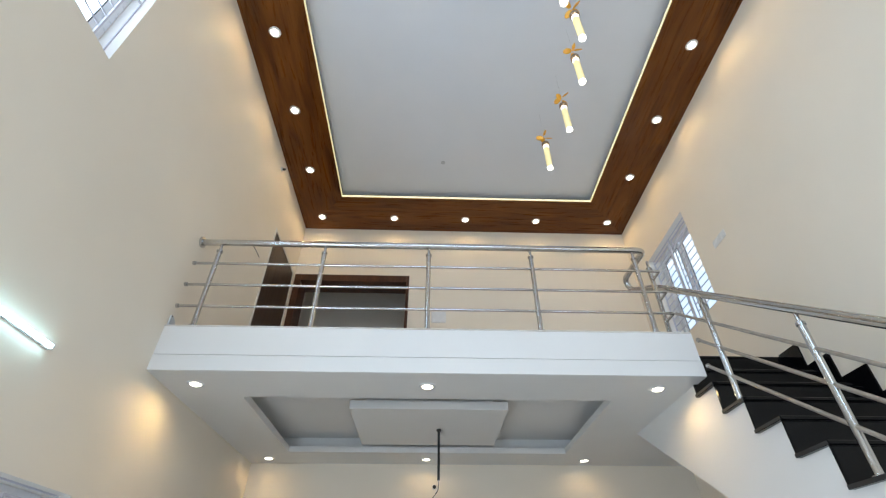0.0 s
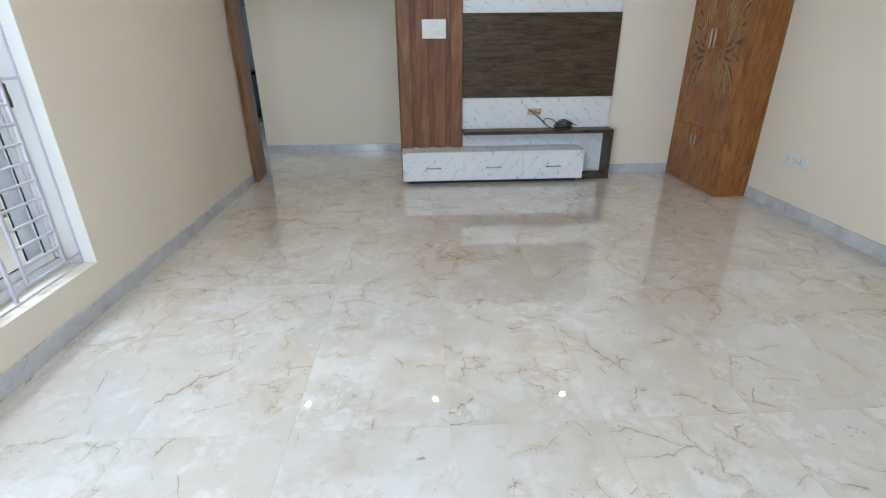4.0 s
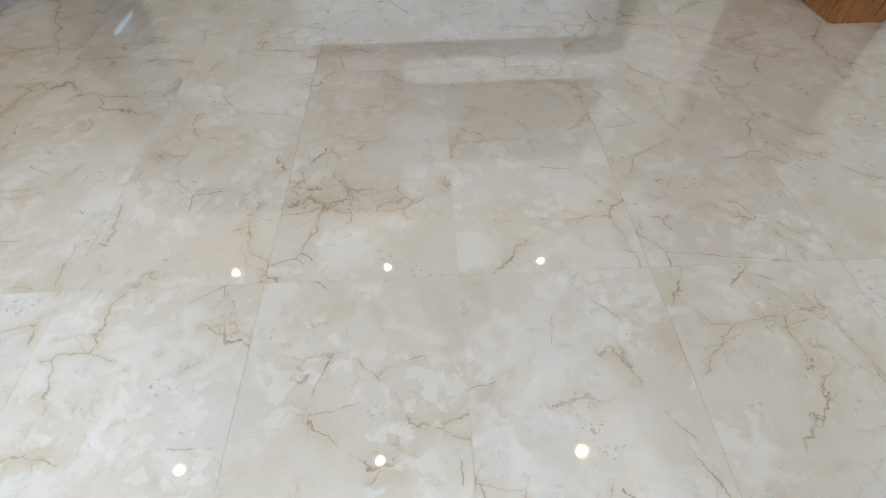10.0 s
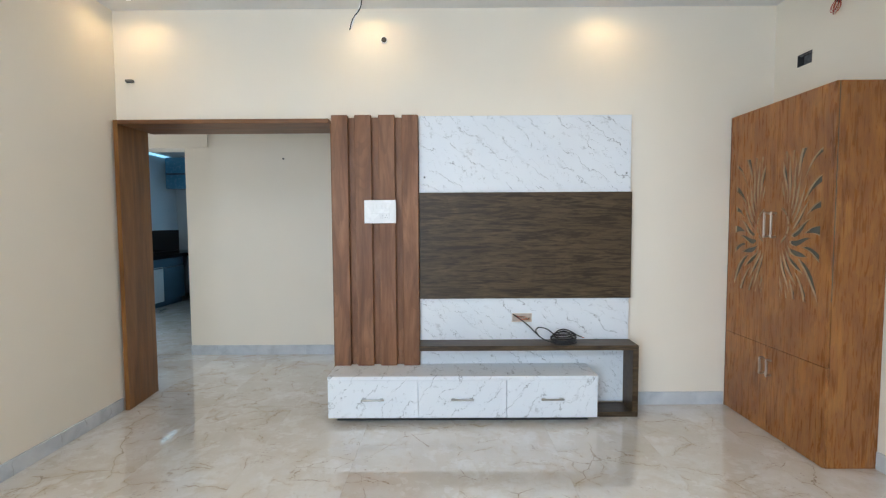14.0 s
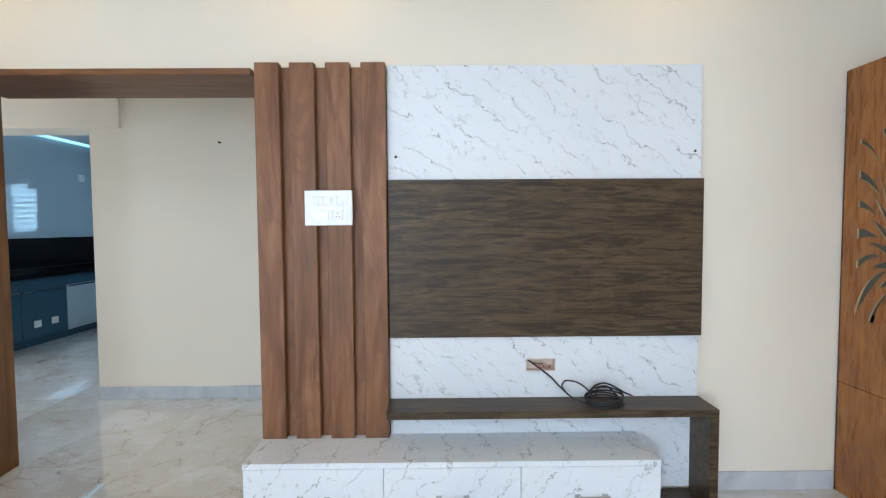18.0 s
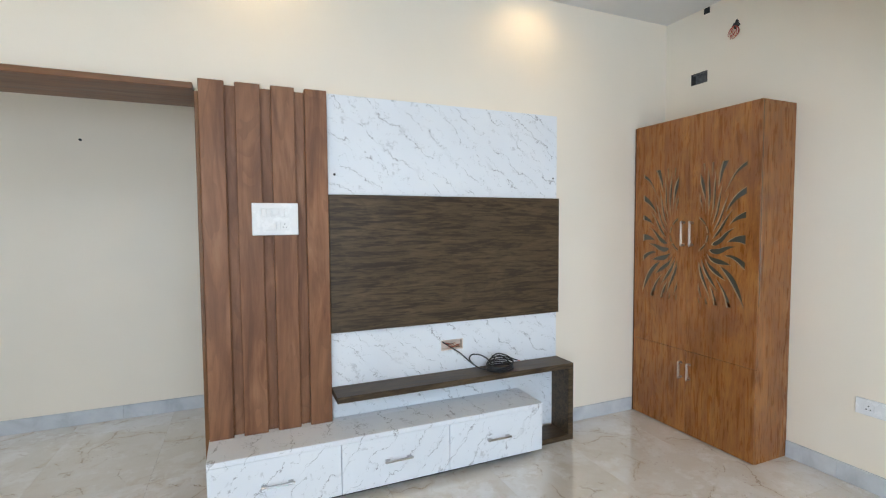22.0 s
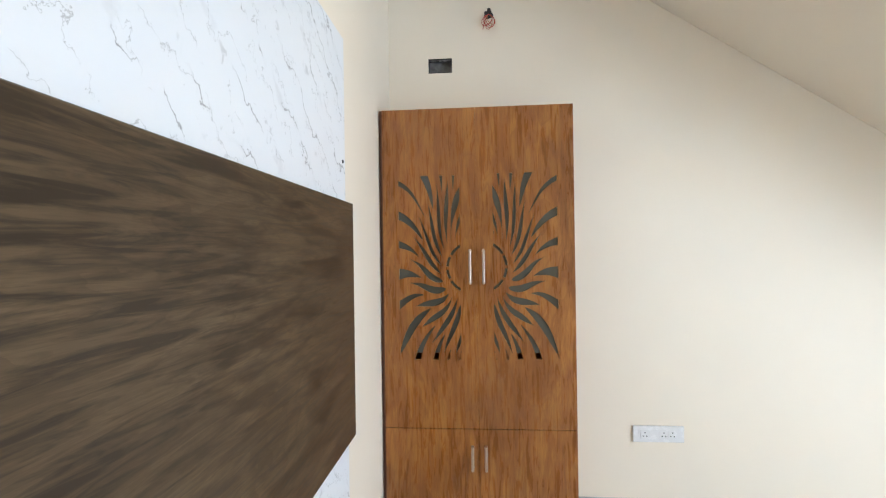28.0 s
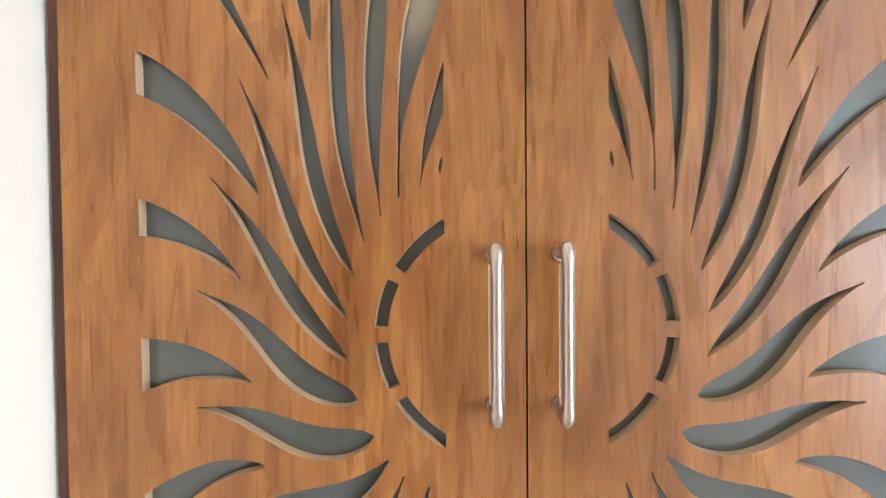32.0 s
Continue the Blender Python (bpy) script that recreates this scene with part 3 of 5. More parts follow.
box(bm, XEND, XR, 4.67, YT, ZC, 3.092)
box(bm, -0.355, 0.957, 4.23, 5.257, 2.96, 3.03, 0.002)
box(bm, -0.25, 0.85, 4.36, 5.14, 3.03, 3.092)
solid("ceiling", bm, WHITE, "white tray ceiling with a floating square panel", "ceiling", "structure")
solid("fascia_lower", B(XL, XEND + 0.006, YS - 0.004, YS + 0.012, ZC, 3.021, 0.002), WHITE, "white plaster fascia under the balcony edge", "fascia", "structure")
solid("fascia_upper", B(XL, XEND + 0.004, YS, YS + 0.012, 3.026, ZF2 - 0.012, 0.002), WHITE, "white plaster balcony edge", "fascia", "structure")
solid("fascia_end", B(XEND, XEND + 0.004, YS + 0.013, 3.79, ZC, ZF2 - 0.012), WHITE, "white plaster end of the balcony", "fascia", "structure")

# upper ceiling: wooden border round a white field, lit strip along its inner edge
IX0, IX1, IY0, IY1 = -0.957, 2.532, YBACK + 0.68, 5.122
for name, outline, m in (
        ("trim_ceiling_rear", [(XL, YU), (XR, YU), (IX1, IY1), (IX0, IY1)], CEILWOOD_X),
        ("trim_ceiling_front", [(XL, YBACK), (XR, YBACK), (IX1, IY0), (IX0, IY0)], CEILWOOD_X),
        ("trim_ceiling_west", [(XL, YBACK), (XL, YU), (IX0, IY1), (IX0, IY0)], CEILWOOD_Y),
        ("trim_ceiling_east", [(XR, YBACK), (XR, YU), (IX1, IY1), (IX1, IY0)], CEILWOOD_Y)):
    solid(name, prism(bmesh.new(), outline, "z", ZC2, ZC2 + 0.05), m, "polished brown wooden ceiling border", "ceiling border", "structure")
bm = bmesh.new()
for x0, x1, y0, y1 in ((IX0, IX1, IY1 - 0.006, IY1 - 0.001), (IX0 + 0.001, IX0 + 0.006, IY0, IY1 - 0.007), (IX1 - 0.006, IX1 - 0.001, IY0, IY1 - 0.007)):
    box(bm, x0, x1, y0, y1, ZC2 + 0.018, ZC2 + 0.047)
solid("cove_strip", bm, COVE, "yellow lit strip along the wooden ceiling border", "light strip", "structure")
solid("ceiling_upper", B(XL - 0.22, XR + 0.22, YBACK - 0.2, 7.3, 6.34, 6.6), SKYLIT, "flat white upper ceiling", "ceiling", "structure")

# ---------------------------------------------------------------- staircase
RISE, GO = 0.190, 0.2325


def step(k):
    """Nosing y and top z of the k-th step below the gallery."""
    return (3.2725 + GO * (2 - k), 3.213 - RISE * k) if k else (3.79, ZF2)


stair = thing("staircase", (2.68, 1.5, 0), "white plastered staircase with polished black granite steps", "staircase")
outline = [(4.67, ZC - 0.002), (4.67, ZF2 - 0.16), (3.815, ZF2 - 0.16)]
for k in range(1, 17):
    y, z = step(k)
    outline += [(y + GO + 0.0195, z - 0.0205), (y + 0.02, z - 0.0205)]
outline += [(0.018, 0.001), (0.20, 0.001), (0.24, 0.035), (2.415, 1.445)]
flight = part("flight", prism(bmesh.new(), outline, "x", XS, XR - 0.002), WHITE, stair, "white plastered stair flight with a cream soffit")
flight.data.materials.append(WALL)
for poly in flight.data.polygons:
    if poly.normal.z < -0.3:
        poly.material_index = 1
for k in range(0, 17):
    y, z = step(k)
    x0 = XS - 0.026 if k else XEND + 0.01
    y0 = y if k else y - 0.018
    tread = part("tread", B(x0, XR - 0.004, y0, y + GO + (0.034 if k == 1 else 0.018), z - 0.020, z, 0.003), GRANITE, stair, "black granite tread")
    part("tread_edge", B(x0 - 0.003, x0 - 0.0005, y0 + 0.004, y + GO + 0.012, z - 0.018, z - 0.002), GRANITE_EDGE, tread)
    if k < 16:
        r0 = y + 0.018 if k else y - 0.014
        part("riser", B(XS - 0.006 if k else XEND + 0.012, XR - 0.004, r0, r0 + (0.016 if k else 0.0135), step(k + 1)[1] + 0.001, z - 0.021), GRANITE, stair, "black granite riser")
    if k:
        a, b = y + GO - 0.085, y + 2 * GO - 0.095
        skirt = [(a, z + 0.002), (b, z + RISE + 0.004), (b, z + 0.288), (a, z + 0.288)]
        part("skirting", prism(bmesh.new(), skirt, "x", XR - 0.016, XR - 0.003), GRANITE, stair, "black granite stepped skirting")

# ---------------------------------------------------------------- railings
YR = 3.425
rail = thing("balcony_railing", (0.3, YR, ZF2), "polished stainless steel balcony railing with three thin bars", "railing")
part("handrail", tube(bmesh.new(), rounded([(XL + 0.01, YR, 4.03), (2.07, YR, 4.03), (2.06, 3.86, 4.03), (2.10, 3.88, 3.93), (2.22, 3.70, 3.845)], 0.06), 0.026, 14), STEEL, rail, "thick steel handrail", True)
part("flange", cyl(bmesh.new(), (XL + 0.002, YR, 4.03), (XL + 0.02, YR, 4.03), 0.045, n=20), STEEL, rail, "round wall flange", True)
for z in (3.82, 3.62, 3.43):
    part("bar", tube(bmesh.new(), rounded([(XL + 0.003, YR, z), (2.145, YR, z), (2.145, 3.58, z)], 0.012), 0.0105, 10), STEEL, rail, smooth=True)
    part("bar_socket", cyl(bmesh.new(), (XL + 0.001, YR, z), (XL + 0.02, YR, z), 0.016, n=14), STEEL, rail, smooth=True)


def post(x, y, z0, z1, parent):
    bm = bmesh.new()
    cyl(bm, (x, y, z0 + 0.001), (x, y, z1 - 0.10), 0.0185, n=16)
    cyl(bm, (x, y, z1 - 0.10), (x, y, z1 - 0.085), 0.024, n=16)
    cyl(bm, (x, y, z1 - 0.085), (x, y, z1 - 0.015), 0.011, n=12)
    cyl(bm, (x, y, z0 + 0.001), (x, y, z0 + 0.012), 0.032, n=18)
    return part("post", bm, STEEL, parent, "round steel post", True)


for x in (-1.41, -0.57, 0.275, 1.11, 1.965):
    post(x, YR, ZF2, 4.03, rail)
post(2.145, 3.56, ZF2, 4.03, rail)

stair_rail = thing("stair_railing", (2.22, 2.0, 1.2), "sloping stainless steel stair railing", "railing")
slope = (3.323 - 2.591) / (3.013 - 2.059)


def on_rail(y, drop=0.0):
    return (2.22, y, 3.323 + slope * (y - 3.013) - drop)


part("handrail", tube(bmesh.new(), [on_rail(3.70), on_rail(0.30)], 0.026, 14), STEEL, stair_rail, "thick steel handrail", True)
for drop in (0.228, 0.415, 0.612):
    bm = bmesh.new()
    tube(bm, [on_rail(3.52 if drop < 0.3 else 3.36, drop), on_rail(0.35, drop)], 0.0115, 10)
    bar = part("bar", bm, FILM, stair_rail, "steel bar wrapped in dull protective film", True)
    if drop > 0.3:
        bm = bmesh.new()
        bmesh.ops.create_uvsphere(bm, u_segments=12, v_segments=8, radius=0.017, matrix=Matrix.Translation(on_rail(3.36, drop)))
        part("end_ball", bm, STEEL, bar, smooth=True)
for k in (3, 6, 9, 12):
    y, z = step(k)
    post(2.22, y + 0.125, z, on_rail(y + 0.125)[2], stair_rail)

# ---------------------------------------------------------------- windows


def casement(name, plane, out, gap, rows, label, mullions=1, sash=0.055, bar_every=0.112, studs=(), bar=0.0055, peek=False):
    """A sliding window set back in its reveal with a grille of level bars before it. out: -1 or +1, the way out along x."""
    y0, y1, z0, z1 = gap
    w = thing(name, (plane, (y0 + y1) / 2, z0), label, "window")
    w["kind"] = "structure"
    xf = plane + out * 0.15

    def slab(nm, a, b, c, d, x0, x1, m, parent, bev=0.003):
        lo, hi = sorted((x0, x1))
        return part(nm, B(lo, hi, a, b, c, d, bev), m, parent)

    for a, b, c, d in ((y0, y1, z0, z0 + sash), (y0, y1, z1 - sash, z1), (y0, y0 + sash, z0 + sash, z1 - sash), (y1 - sash, y1, z0 + sash, z1 - sash)):
        slab("window_frame", a + 0.001, b - 0.001, c + 0.001, d - 0.001, xf, xf + out * 0.06, UPVC, w)
    n = mullions + 1
    step_y = (y1 - y0 - 2 * sash) / n
    for i in range(n):
        a = y0 + sash + i * step_y
        x = xf + out * (0.012 if i % 2 else 0.036)
        s = 0.048
        for p, q, c, d in ((a, a + step_y, z0 + sash, z0 + sash + s), (a, a + step_y, z1 - sash - s, z1 - sash), (a, a + s, z0 + sash + s, z1 - sash - s), (a + step_y - s, a + step_y, z0 + sash + s, z1 - sash - s)):
            slab("sash", p, q, c, d, x, x + out * 0.02, UPVC, w)
        gk = 0.0045
        for p, q, c, d in ((a + s, a + step_y - s, z0 + sash + s, z0 + sash + s + gk), (a + s, a + step_y - s, z1 - sash - s - gk, z1 - sash - s), (a + s, a + s + gk, z0 + sash + s + gk, z1 - sash - s - gk), (a + step_y - s - gk, a + step_y - s, z0 + sash + s + gk, z1 - sash - s - gk)):
            slab("gasket", p, q, c, d, x - out * 0.002, x + out * 0.004, GASKET, w, 0)
        pane = slab("pane", a + s, a + step_y - s, z0 + sash + s, z1 - sash - s, x + out * 0.008, x + out * 0.012, GLASS, w, 0)
        pane.visible_shadow = False
        if peek and i == n - 1:
            e = a + step_y - s
            slab("sash", e - 0.082, e + 0.030, z0 + sash + s, z1 - sash - s, xf + out * 0.040, xf + out * 0.058, UPVC, w)
            slab("gasket", e - 0.089, e - 0.083, z0 + sash + s, z1 - sash - s, xf + out * 0.039, xf + out * 0.045, GASKET, w, 0)
    xg = plane + out * 0.07
    grille = part("grille", B(xg - 0.004, xg + 0.004, y0 + 0.001, y1 - 0.001, z0 + 0.001, z0 + 0.009), GRILLE, w, "white enamelled steel grille")
    part("grille_rail", B(xg - 0.004, xg + 0.004, y0 + 0.001, y1 - 0.001, z1 - 0.009, z1 - 0.001), GRILLE, grille)
    for y in (y0 + 0.005, y1 - 0.005):
        part("grille_stile", B(xg - 0.004, xg + 0.004, y - 0.004, y + 0.004, z0 + 0.010, z1 - 0.010), GRILLE, grille)
    levels = round((z1 - z0) / bar_every)
    for a, b in rows:
        for y in (a, b):
            part("grille_upright", B(xg - out * 0.0 - 0.007, xg + 0.007, y - 0.007, y + 0.007, z0 + 0.055, z1 - 0.055, 0.002), GRILLE, grille)
        for i in range(levels + 1):
            z = z0 + 0.06 + i * (z1 - z0 - 0.12) / levels
            part("grille_bar", cyl(bmesh.new(), (xg, a, z), (xg, b, z), bar, n=8), GRILLE, grille, smooth=True)
    for y in studs:
        part("grille_upright", B(xg - out * 0.012 - 0.008, xg - out * 0.012 + 0.008, y - 0.008, y + 0.008, z0 + 0.010, z1 - 0.010, 0.002), GRILLE, grille)
    ends = (min(a for a, b in rows), max(b for a, b in rows))
    for z in (z0 + 0.06, (z0 + z1) / 2 + 0.02, z1 - 0.06):
        for y, e in ((y0 + 0.009, ends[0]), (ends[1], y1 - 0.009)):
            part("grille_lug", cyl(bmesh.new(), (xg, y, z), (xg, e, z), 0.0065, n=8), GRILLE, grille, smooth=True)
    return w


casement("window_1", XL, -1, LOW_WIN, ((2.82, 3.07), (2.40, 2.64), (1.98, 2.22), (1.53, 1.80)), "tall white sliding window behind a white bar grille", 1, studs=(2.72, 2.31, 1.89), bar_every=0.0925, bar=0.0075, peek=True)
casement("window_2", XL, -1, UP_WIN, ((1.50, 1.78), (0.98, 1.30), (0.42, 0.78)), "white upper window behind a white bar grille", 1, studs=(1.40, 0.88))
casement("window_3", XR, 1, STAIR_WIN, ((4.345, 4.80), (4.90, 5.32)), "bright white stair window behind a white bar grille", 1, studs=(4.85,), bar_every=0.10, bar=0.0075)
# unseen slab, added to stop direct sun at the stair window
solid("window_shade_east", B(XR + 0.22, XR + 0.95, 4.1, 5.6, 5.42, 5.50), WHITE, "added unseen slab that blocks sun above the stair window", "sun shade", "structure")
# unseen roof, added to keep sun and sky from the south wall's lower opening
solid("porch_roof", B(-1.2, 3.0, -6.2, YBACK - 0.2, 2.6, 2.75), WHITE, "added unseen roof that blocks sun outside the south wall", "porch roof", "structure")

for name, (a, b, c, d), x0, x1 in (("reveal_tall_window", LOW_WIN, XL - 0.149, XL - 0.002), ("reveal_upper_window", UP_WIN, XL - 0.149, XL - 0.002), ("reveal_stair_window", STAIR_WIN, XR + 0.002, XR + 0.149)):
    bm = bmesh.new()
    box(bm, x0, x1, a + 0.0002, a + 0.0008, c + 0.001, d - 0.001)
    box(bm, x0, x1, b - 0.0008, b - 0.0002, c + 0.001, d - 0.001)
    box(bm, x0, x1, a + 0.001, b - 0.001, d - 0.0008, d - 0.0002)
    solid(name, bm, REVEAL, "white painted window reveal", "window reveal", "structure")

# neighbouring wall outside the tall window
outside = solid("wall_outside", B(-3.6, -3.404, -3.0, 6.09, 0.07, 3.6), GROUT, "beige tiled wall of the neighbouring house", "wall", "structure")
for i in range(12):
    for j in range(7):
        part("tile", B(-3.403, -3.394, -0.9 + 0.6 * i, -0.303 + 0.6 * i, max(0.072, -0.218 + 0.5 * j), min(0.279 + 0.5 * j, 3.6)), TILE, outside)
solid("wall_outside_base", B(-3.6, -3.39, -3.0, 6.09, -0.3, 0.065), plain("brown_cladding_tile", (0.24, 0.16, 0.12), 0.4), "brown tiled base of the neighbouring wall", "wall", "structure")
solid("pavement_side", B(-3.388, XL - 0.225, -3.0, 6.09, -0.2995, -0.292), plain("brown_grey_paving", (0.25, 0.215, 0.20), 0.5, vary=0.25, noise_scale=4), "brown grey paving between the houses", "pavement", "structure")
solid("ground", B(-60, 60, -60, 60, -0.4, -0.3), GROUT, "bare ground outside", "ground", "structure")

# ---------------------------------------------------------------- lamps


def downlight(x, y, z, group, watts, out=(0, 0)):
    d = thing("downlight", (x, y, z), "round white recessed downlight, lit warm", "downlight", group)
    ring = bmesh.new()
    cyl(ring, (x, y, z - 0.006), (x, y, z + 0.0005), 0.055, 0.060, 28)
    part("rim", ring, PLASTIC, d, smooth=True)
    part("diffuser", cyl(bmesh.new(), (x, y, z - 0.009), (x, y, z - 0.0055), 0.038, n=24), LAMP, d, "glowing diffuser")
    spot("downlight_lamp", (x, y, z - 0.02), (x + out[0], y + out[1], z - 1), watts, (1.0, 0.67, 0.28), 174, 0.75)


for x in (-1.345, 0.285, 1.945):
    for y, watts in ((3.61, 15.0), (5.59, 4.2)):
        downlight(x, y, ZC, "downlights under the gallery", watts)
for x in (-1.295, -0.249, 0.784, 1.824, 2.884):
    downlight(x, 5.53, ZC2, "downlights in the wooden border", 12)
for y in (4.617, 3.70, 2.783, 1.866, 0.95):
    for x in (-1.30, 2.905):
        downlight(x, y, ZC2, "downlights in the wooden border", 12)

tube_light = thing("tube_light", (XL, 1.95, 2.66), "lit cool white batten light on the wall", "tube light")
part("base", B(XL + 0.001, XL + 0.018, 1.36, 2.54, 2.647, 2.673, 0.003), PLASTIC, tube_light)
part("tube", B(XL + 0.0185, XL + 0.036, 1.37, 2.53, 2.649, 2.671, 0.006, 2), TUBE, tube_light, "glowing tube")
for y in (1.35, 2.53):
    part("end_cap", B(XL + 0.001, XL + 0.037, y, y + 0.012, 2.647, 2.673, 0.002), PLASTIC, tube_light)

for i, (x, y, z) in enumerate(((1.553, 3.769, 5.40), (1.636, 3.26, 5.40), (1.624, 2.731, 5.40), (1.516, 2.33, 5.40), (1.294, 2.049, 5.40))):
    p = thing("pendant_lamp", (x, y, z), "glowing bubble crystal pendant with a gold petal cap", "pendant lamp", "pendants in the stair hall")
    part("crystal", cyl(bmesh.new(), (x, y, z + 0.012), (x, y, z + 0.36), 0.029, n=20), CRYSTAL, p, "pale yellow glowing rod", True)
    part("end_disc", cyl(bmesh.new(), (x, y, z - 0.004), (x, y, z + 0.0115), 0.031, n=20), BULB, p, "white glowing end", True)
    bm = bmesh.new()
    cyl(bm, (x, y, z + 0.361), (x, y, z + 0.375), 0.032, 0.042, n=20)
    cyl(bm, (x, y, z + 0.375), (x, y, z + 0.405), 0.042, n=20)
    cyl(bm, (x, y, z + 0.405), (x, y, z + 0.435), 0.038, 0.016, n=20)
    part("cap", bm, BRONZE, p, "polished metal cap", True)
    part("collar", cyl(bmesh.new(), (x, y, z + 0.322), (x, y, z + 0.3605), 0.0305, n=20), BULB, p, "white glowing collar", True)
    for j in range(4):
        a = j * 1.5708 + i * 0.7
        bm = bmesh.new()
        bmesh.ops.create_uvsphere(bm, u_segments=12, v_segments=8, radius=1.0)
        bmesh.ops.scale(bm, vec=(0.042, 0.027, 0.006), verts=bm.verts)
        bmesh.ops.rotate(bm, cent=(0, 0, 0), matrix=Matrix.Rotation(0.75, 3, "X"), verts=bm.verts)
        bmesh.ops.translate(bm, vec=(0.05, 0, 0), verts=bm.verts)
        bmesh.ops.rotate(bm, cent=(0, 0, 0), matrix=Matrix.Rotation(a, 3, "Z"), verts=bm.verts)
        bmesh.ops.translate(bm, vec=(x, y, z + 0.50 + 0.03 * (j % 2)), verts=bm.verts)
        part("petal", bm, AMBER, p, "orange acrylic petal", True)
    part("wire", cyl(bmesh.new(), (x, y, z + 0.435), (x, y, 6.339), 0.0008, n=6), STEEL, p)

# ---------------------------------------------------------------- passage and kitchen
portal = thing("door_portal", (-0.78, 5.9, 0), "brown veneered open doorway lining without a door", "door lining")
portal["kind"] = "structure"
part("jamb", prism(bmesh.new(), [(-1.562, 5.728), (-1.530, 5.728), (-1.566, 6.135), (-1.586, 6.135)], "z", 0.001, 2.118), PORTAL, portal, "tall brown veneered jamb")
part("jamb", B(-0.018, 0.0, 5.76, 6.135, 0.001, 2.087, 0.002), PORTAL, portal, "tall brown veneered jamb")
part("lintel", B(-1.5285, -0.0215, 5.728, 6.135, 2.088, 2.118, 0.002), LINTEL, portal, "level brown veneered head")

kitchen = [(8.10, 8.75, BLUE), (8.752, 9.398, BLUE), (9.402, 10.02, PALE), (10.024, 10.64, BLUE)]
for i, (y0, y1, m) in enumerate(kitchen):
    unit = thing("kitchen_cabinet", (-4.1, (y0 + y1) / 2, 0), "glossy %s kitchen base cabinet" % ("pale grey" if m is PALE else "blue grey"), "kitchen cabinet", "kitchen base cabinets")
    part("body", B(-4.39, -3.845, y0, y1, 0.09, 0.79), BLUE, unit)
    part("plinth", B(-4.39, -3.88, y0, y1, 0.001, 0.089), BLUE, unit)
    for a, b in ((0.095, 0.66),):
        door = part("door", B(-3.844, -3.822, y0 + 0.003, y1 - 0.003, a, b, 0.002), m, unit)
        part("handle", B(-3.8215, -3.806, y0 + 0.02, y1 - 0.02, b - 0.022, b - 0.004, 0.002), STEEL, door, "long steel pull")
solid("worktop", B(-4.395, -3.79, 7.60, 11.49, 0.80, 0.86, 0.004), GRANITE, "black granite kitchen worktop", "worktop")
solid("splashback", B(-4.397, -4.375, 7.60, 11.49, 0.862, 1.25), GRANITE, "black granite splashback", "splashback", "structure")
far = thing("kitchen_cabinet", (-3.2, 11.1, 0), "blue grey kitchen base cabinet in the corner", "kitchen cabinet", "kitchen base cabinets")
part("body", B(-3.78, -2.2, 10.66, 11.49, 0.09, 0.79), BLUE, far)
part("door", B(-3.76, -3.0, 10.638, 10.659, 0.095, 0.66, 0.002), BLUE, far)
part("door", B(-2.99, -2.22, 10.638, 10.659, 0.095, 0.66, 0.002), BLUE, far)
solid("worktop", B(-3.785, -2.2, 10.62, 11.49, 0.80, 0.86, 0.004), GRANITE, "black granite kitchen worktop along the rear wall", "worktop")
wallunit = thing("wall_cabinet", (-3.4, 11.3, 2.1), "blue wall cabinet near the kitchen ceiling", "wall cabinet")
part("body", B(-4.39, -3.05, 11.16, 11.495, 2.02, 2.60, 0.003), plain("sky_blue_laminate", (0.07, 0.22, 0.36), 0.25), wallunit)
part("door", B(-4.385, -3.725, 11.14, 11.158, 2.025, 2.595, 0.002), plain("blue_door_laminate", (0.07, 0.22, 0.36), 0.25), wallunit)
part("door", B(-3.715, -3.055, 11.14, 11.158, 2.025, 2.595, 0.002), plain("blue_door_laminate", (0.07, 0.22, 0.36), 0.25), wallunit)
part("handle", B(-4.36, -3.08, 11.122, 11.139, 2.28, 2.30, 0.002), SLOT, wallunit, "long dark pull")

solid("kitchen_strip_light", B(-4.398, -4.36, 8.9, 11.3, 2.59, 2.619), Mat("kitchen_strip", 0.4).glow((0.34, 0.74, 1.0), 1.3).m, "cool white light strip under the kitchen ceiling", "light strip")
for y in (8.95, 9.20):
    skp = thing("socket_plate", (-3.82, y, 0.26), "white socket plate on the blue cabinet", "socket plate")
    part("frame", B(-3.8215, -3.814, y - 0.05, y + 0.05, 0.22, 0.30, 0.002), PLASTIC, skp)
wsp = thing("socket_plate", (-4.4, 10.5, 2.11), "white socket plate on the tiled kitchen wall", "socket plate")
part("frame", B(-4.3995, -4.39, 10.43, 10.55, 2.06, 2.16, 0.002), PLASTIC, wsp)
kw = thing("window_4", (-2.38, 11.5, 1.28), "white kitchen window with level bars over the worktop", "window")
kw["kind"] = "structure"
for a, b, c, d in ((-2.92, -1.84, 1.28, 1.33), (-2.92, -1.84, 2.12, 2.17), (-2.92, -2.86, 1.33, 2.12), (-1.90, -1.84, 1.33, 2.12), (-2.42, -2.36, 1.33, 2.12)):
    part("window_frame", B(a + 0.001, b - 0.001, 11.53, 11.58, c + 0.001, d - 0.001), UPVC, kw)
for i in range(1, 10):
    part("grille_bar", cyl(bmesh.new(), (-2.919, 11.515, 1.28 + i * 0.089), (-1.841, 11.515, 1.28 + i * 0.089), 0.013, n=8), GRILLE, kw)

# ---------------------------------------------------------------- television wall unit
panel = thing("fluted_panel", (0.3, 5.77, 0), "red brown fluted wooden wall panel with four upright ribs", "wall panel")
part("back_board", B(0.001, 0.617, 5.748, 5.804, 0.001, 2.125, 0.001), FLUTE, panel)
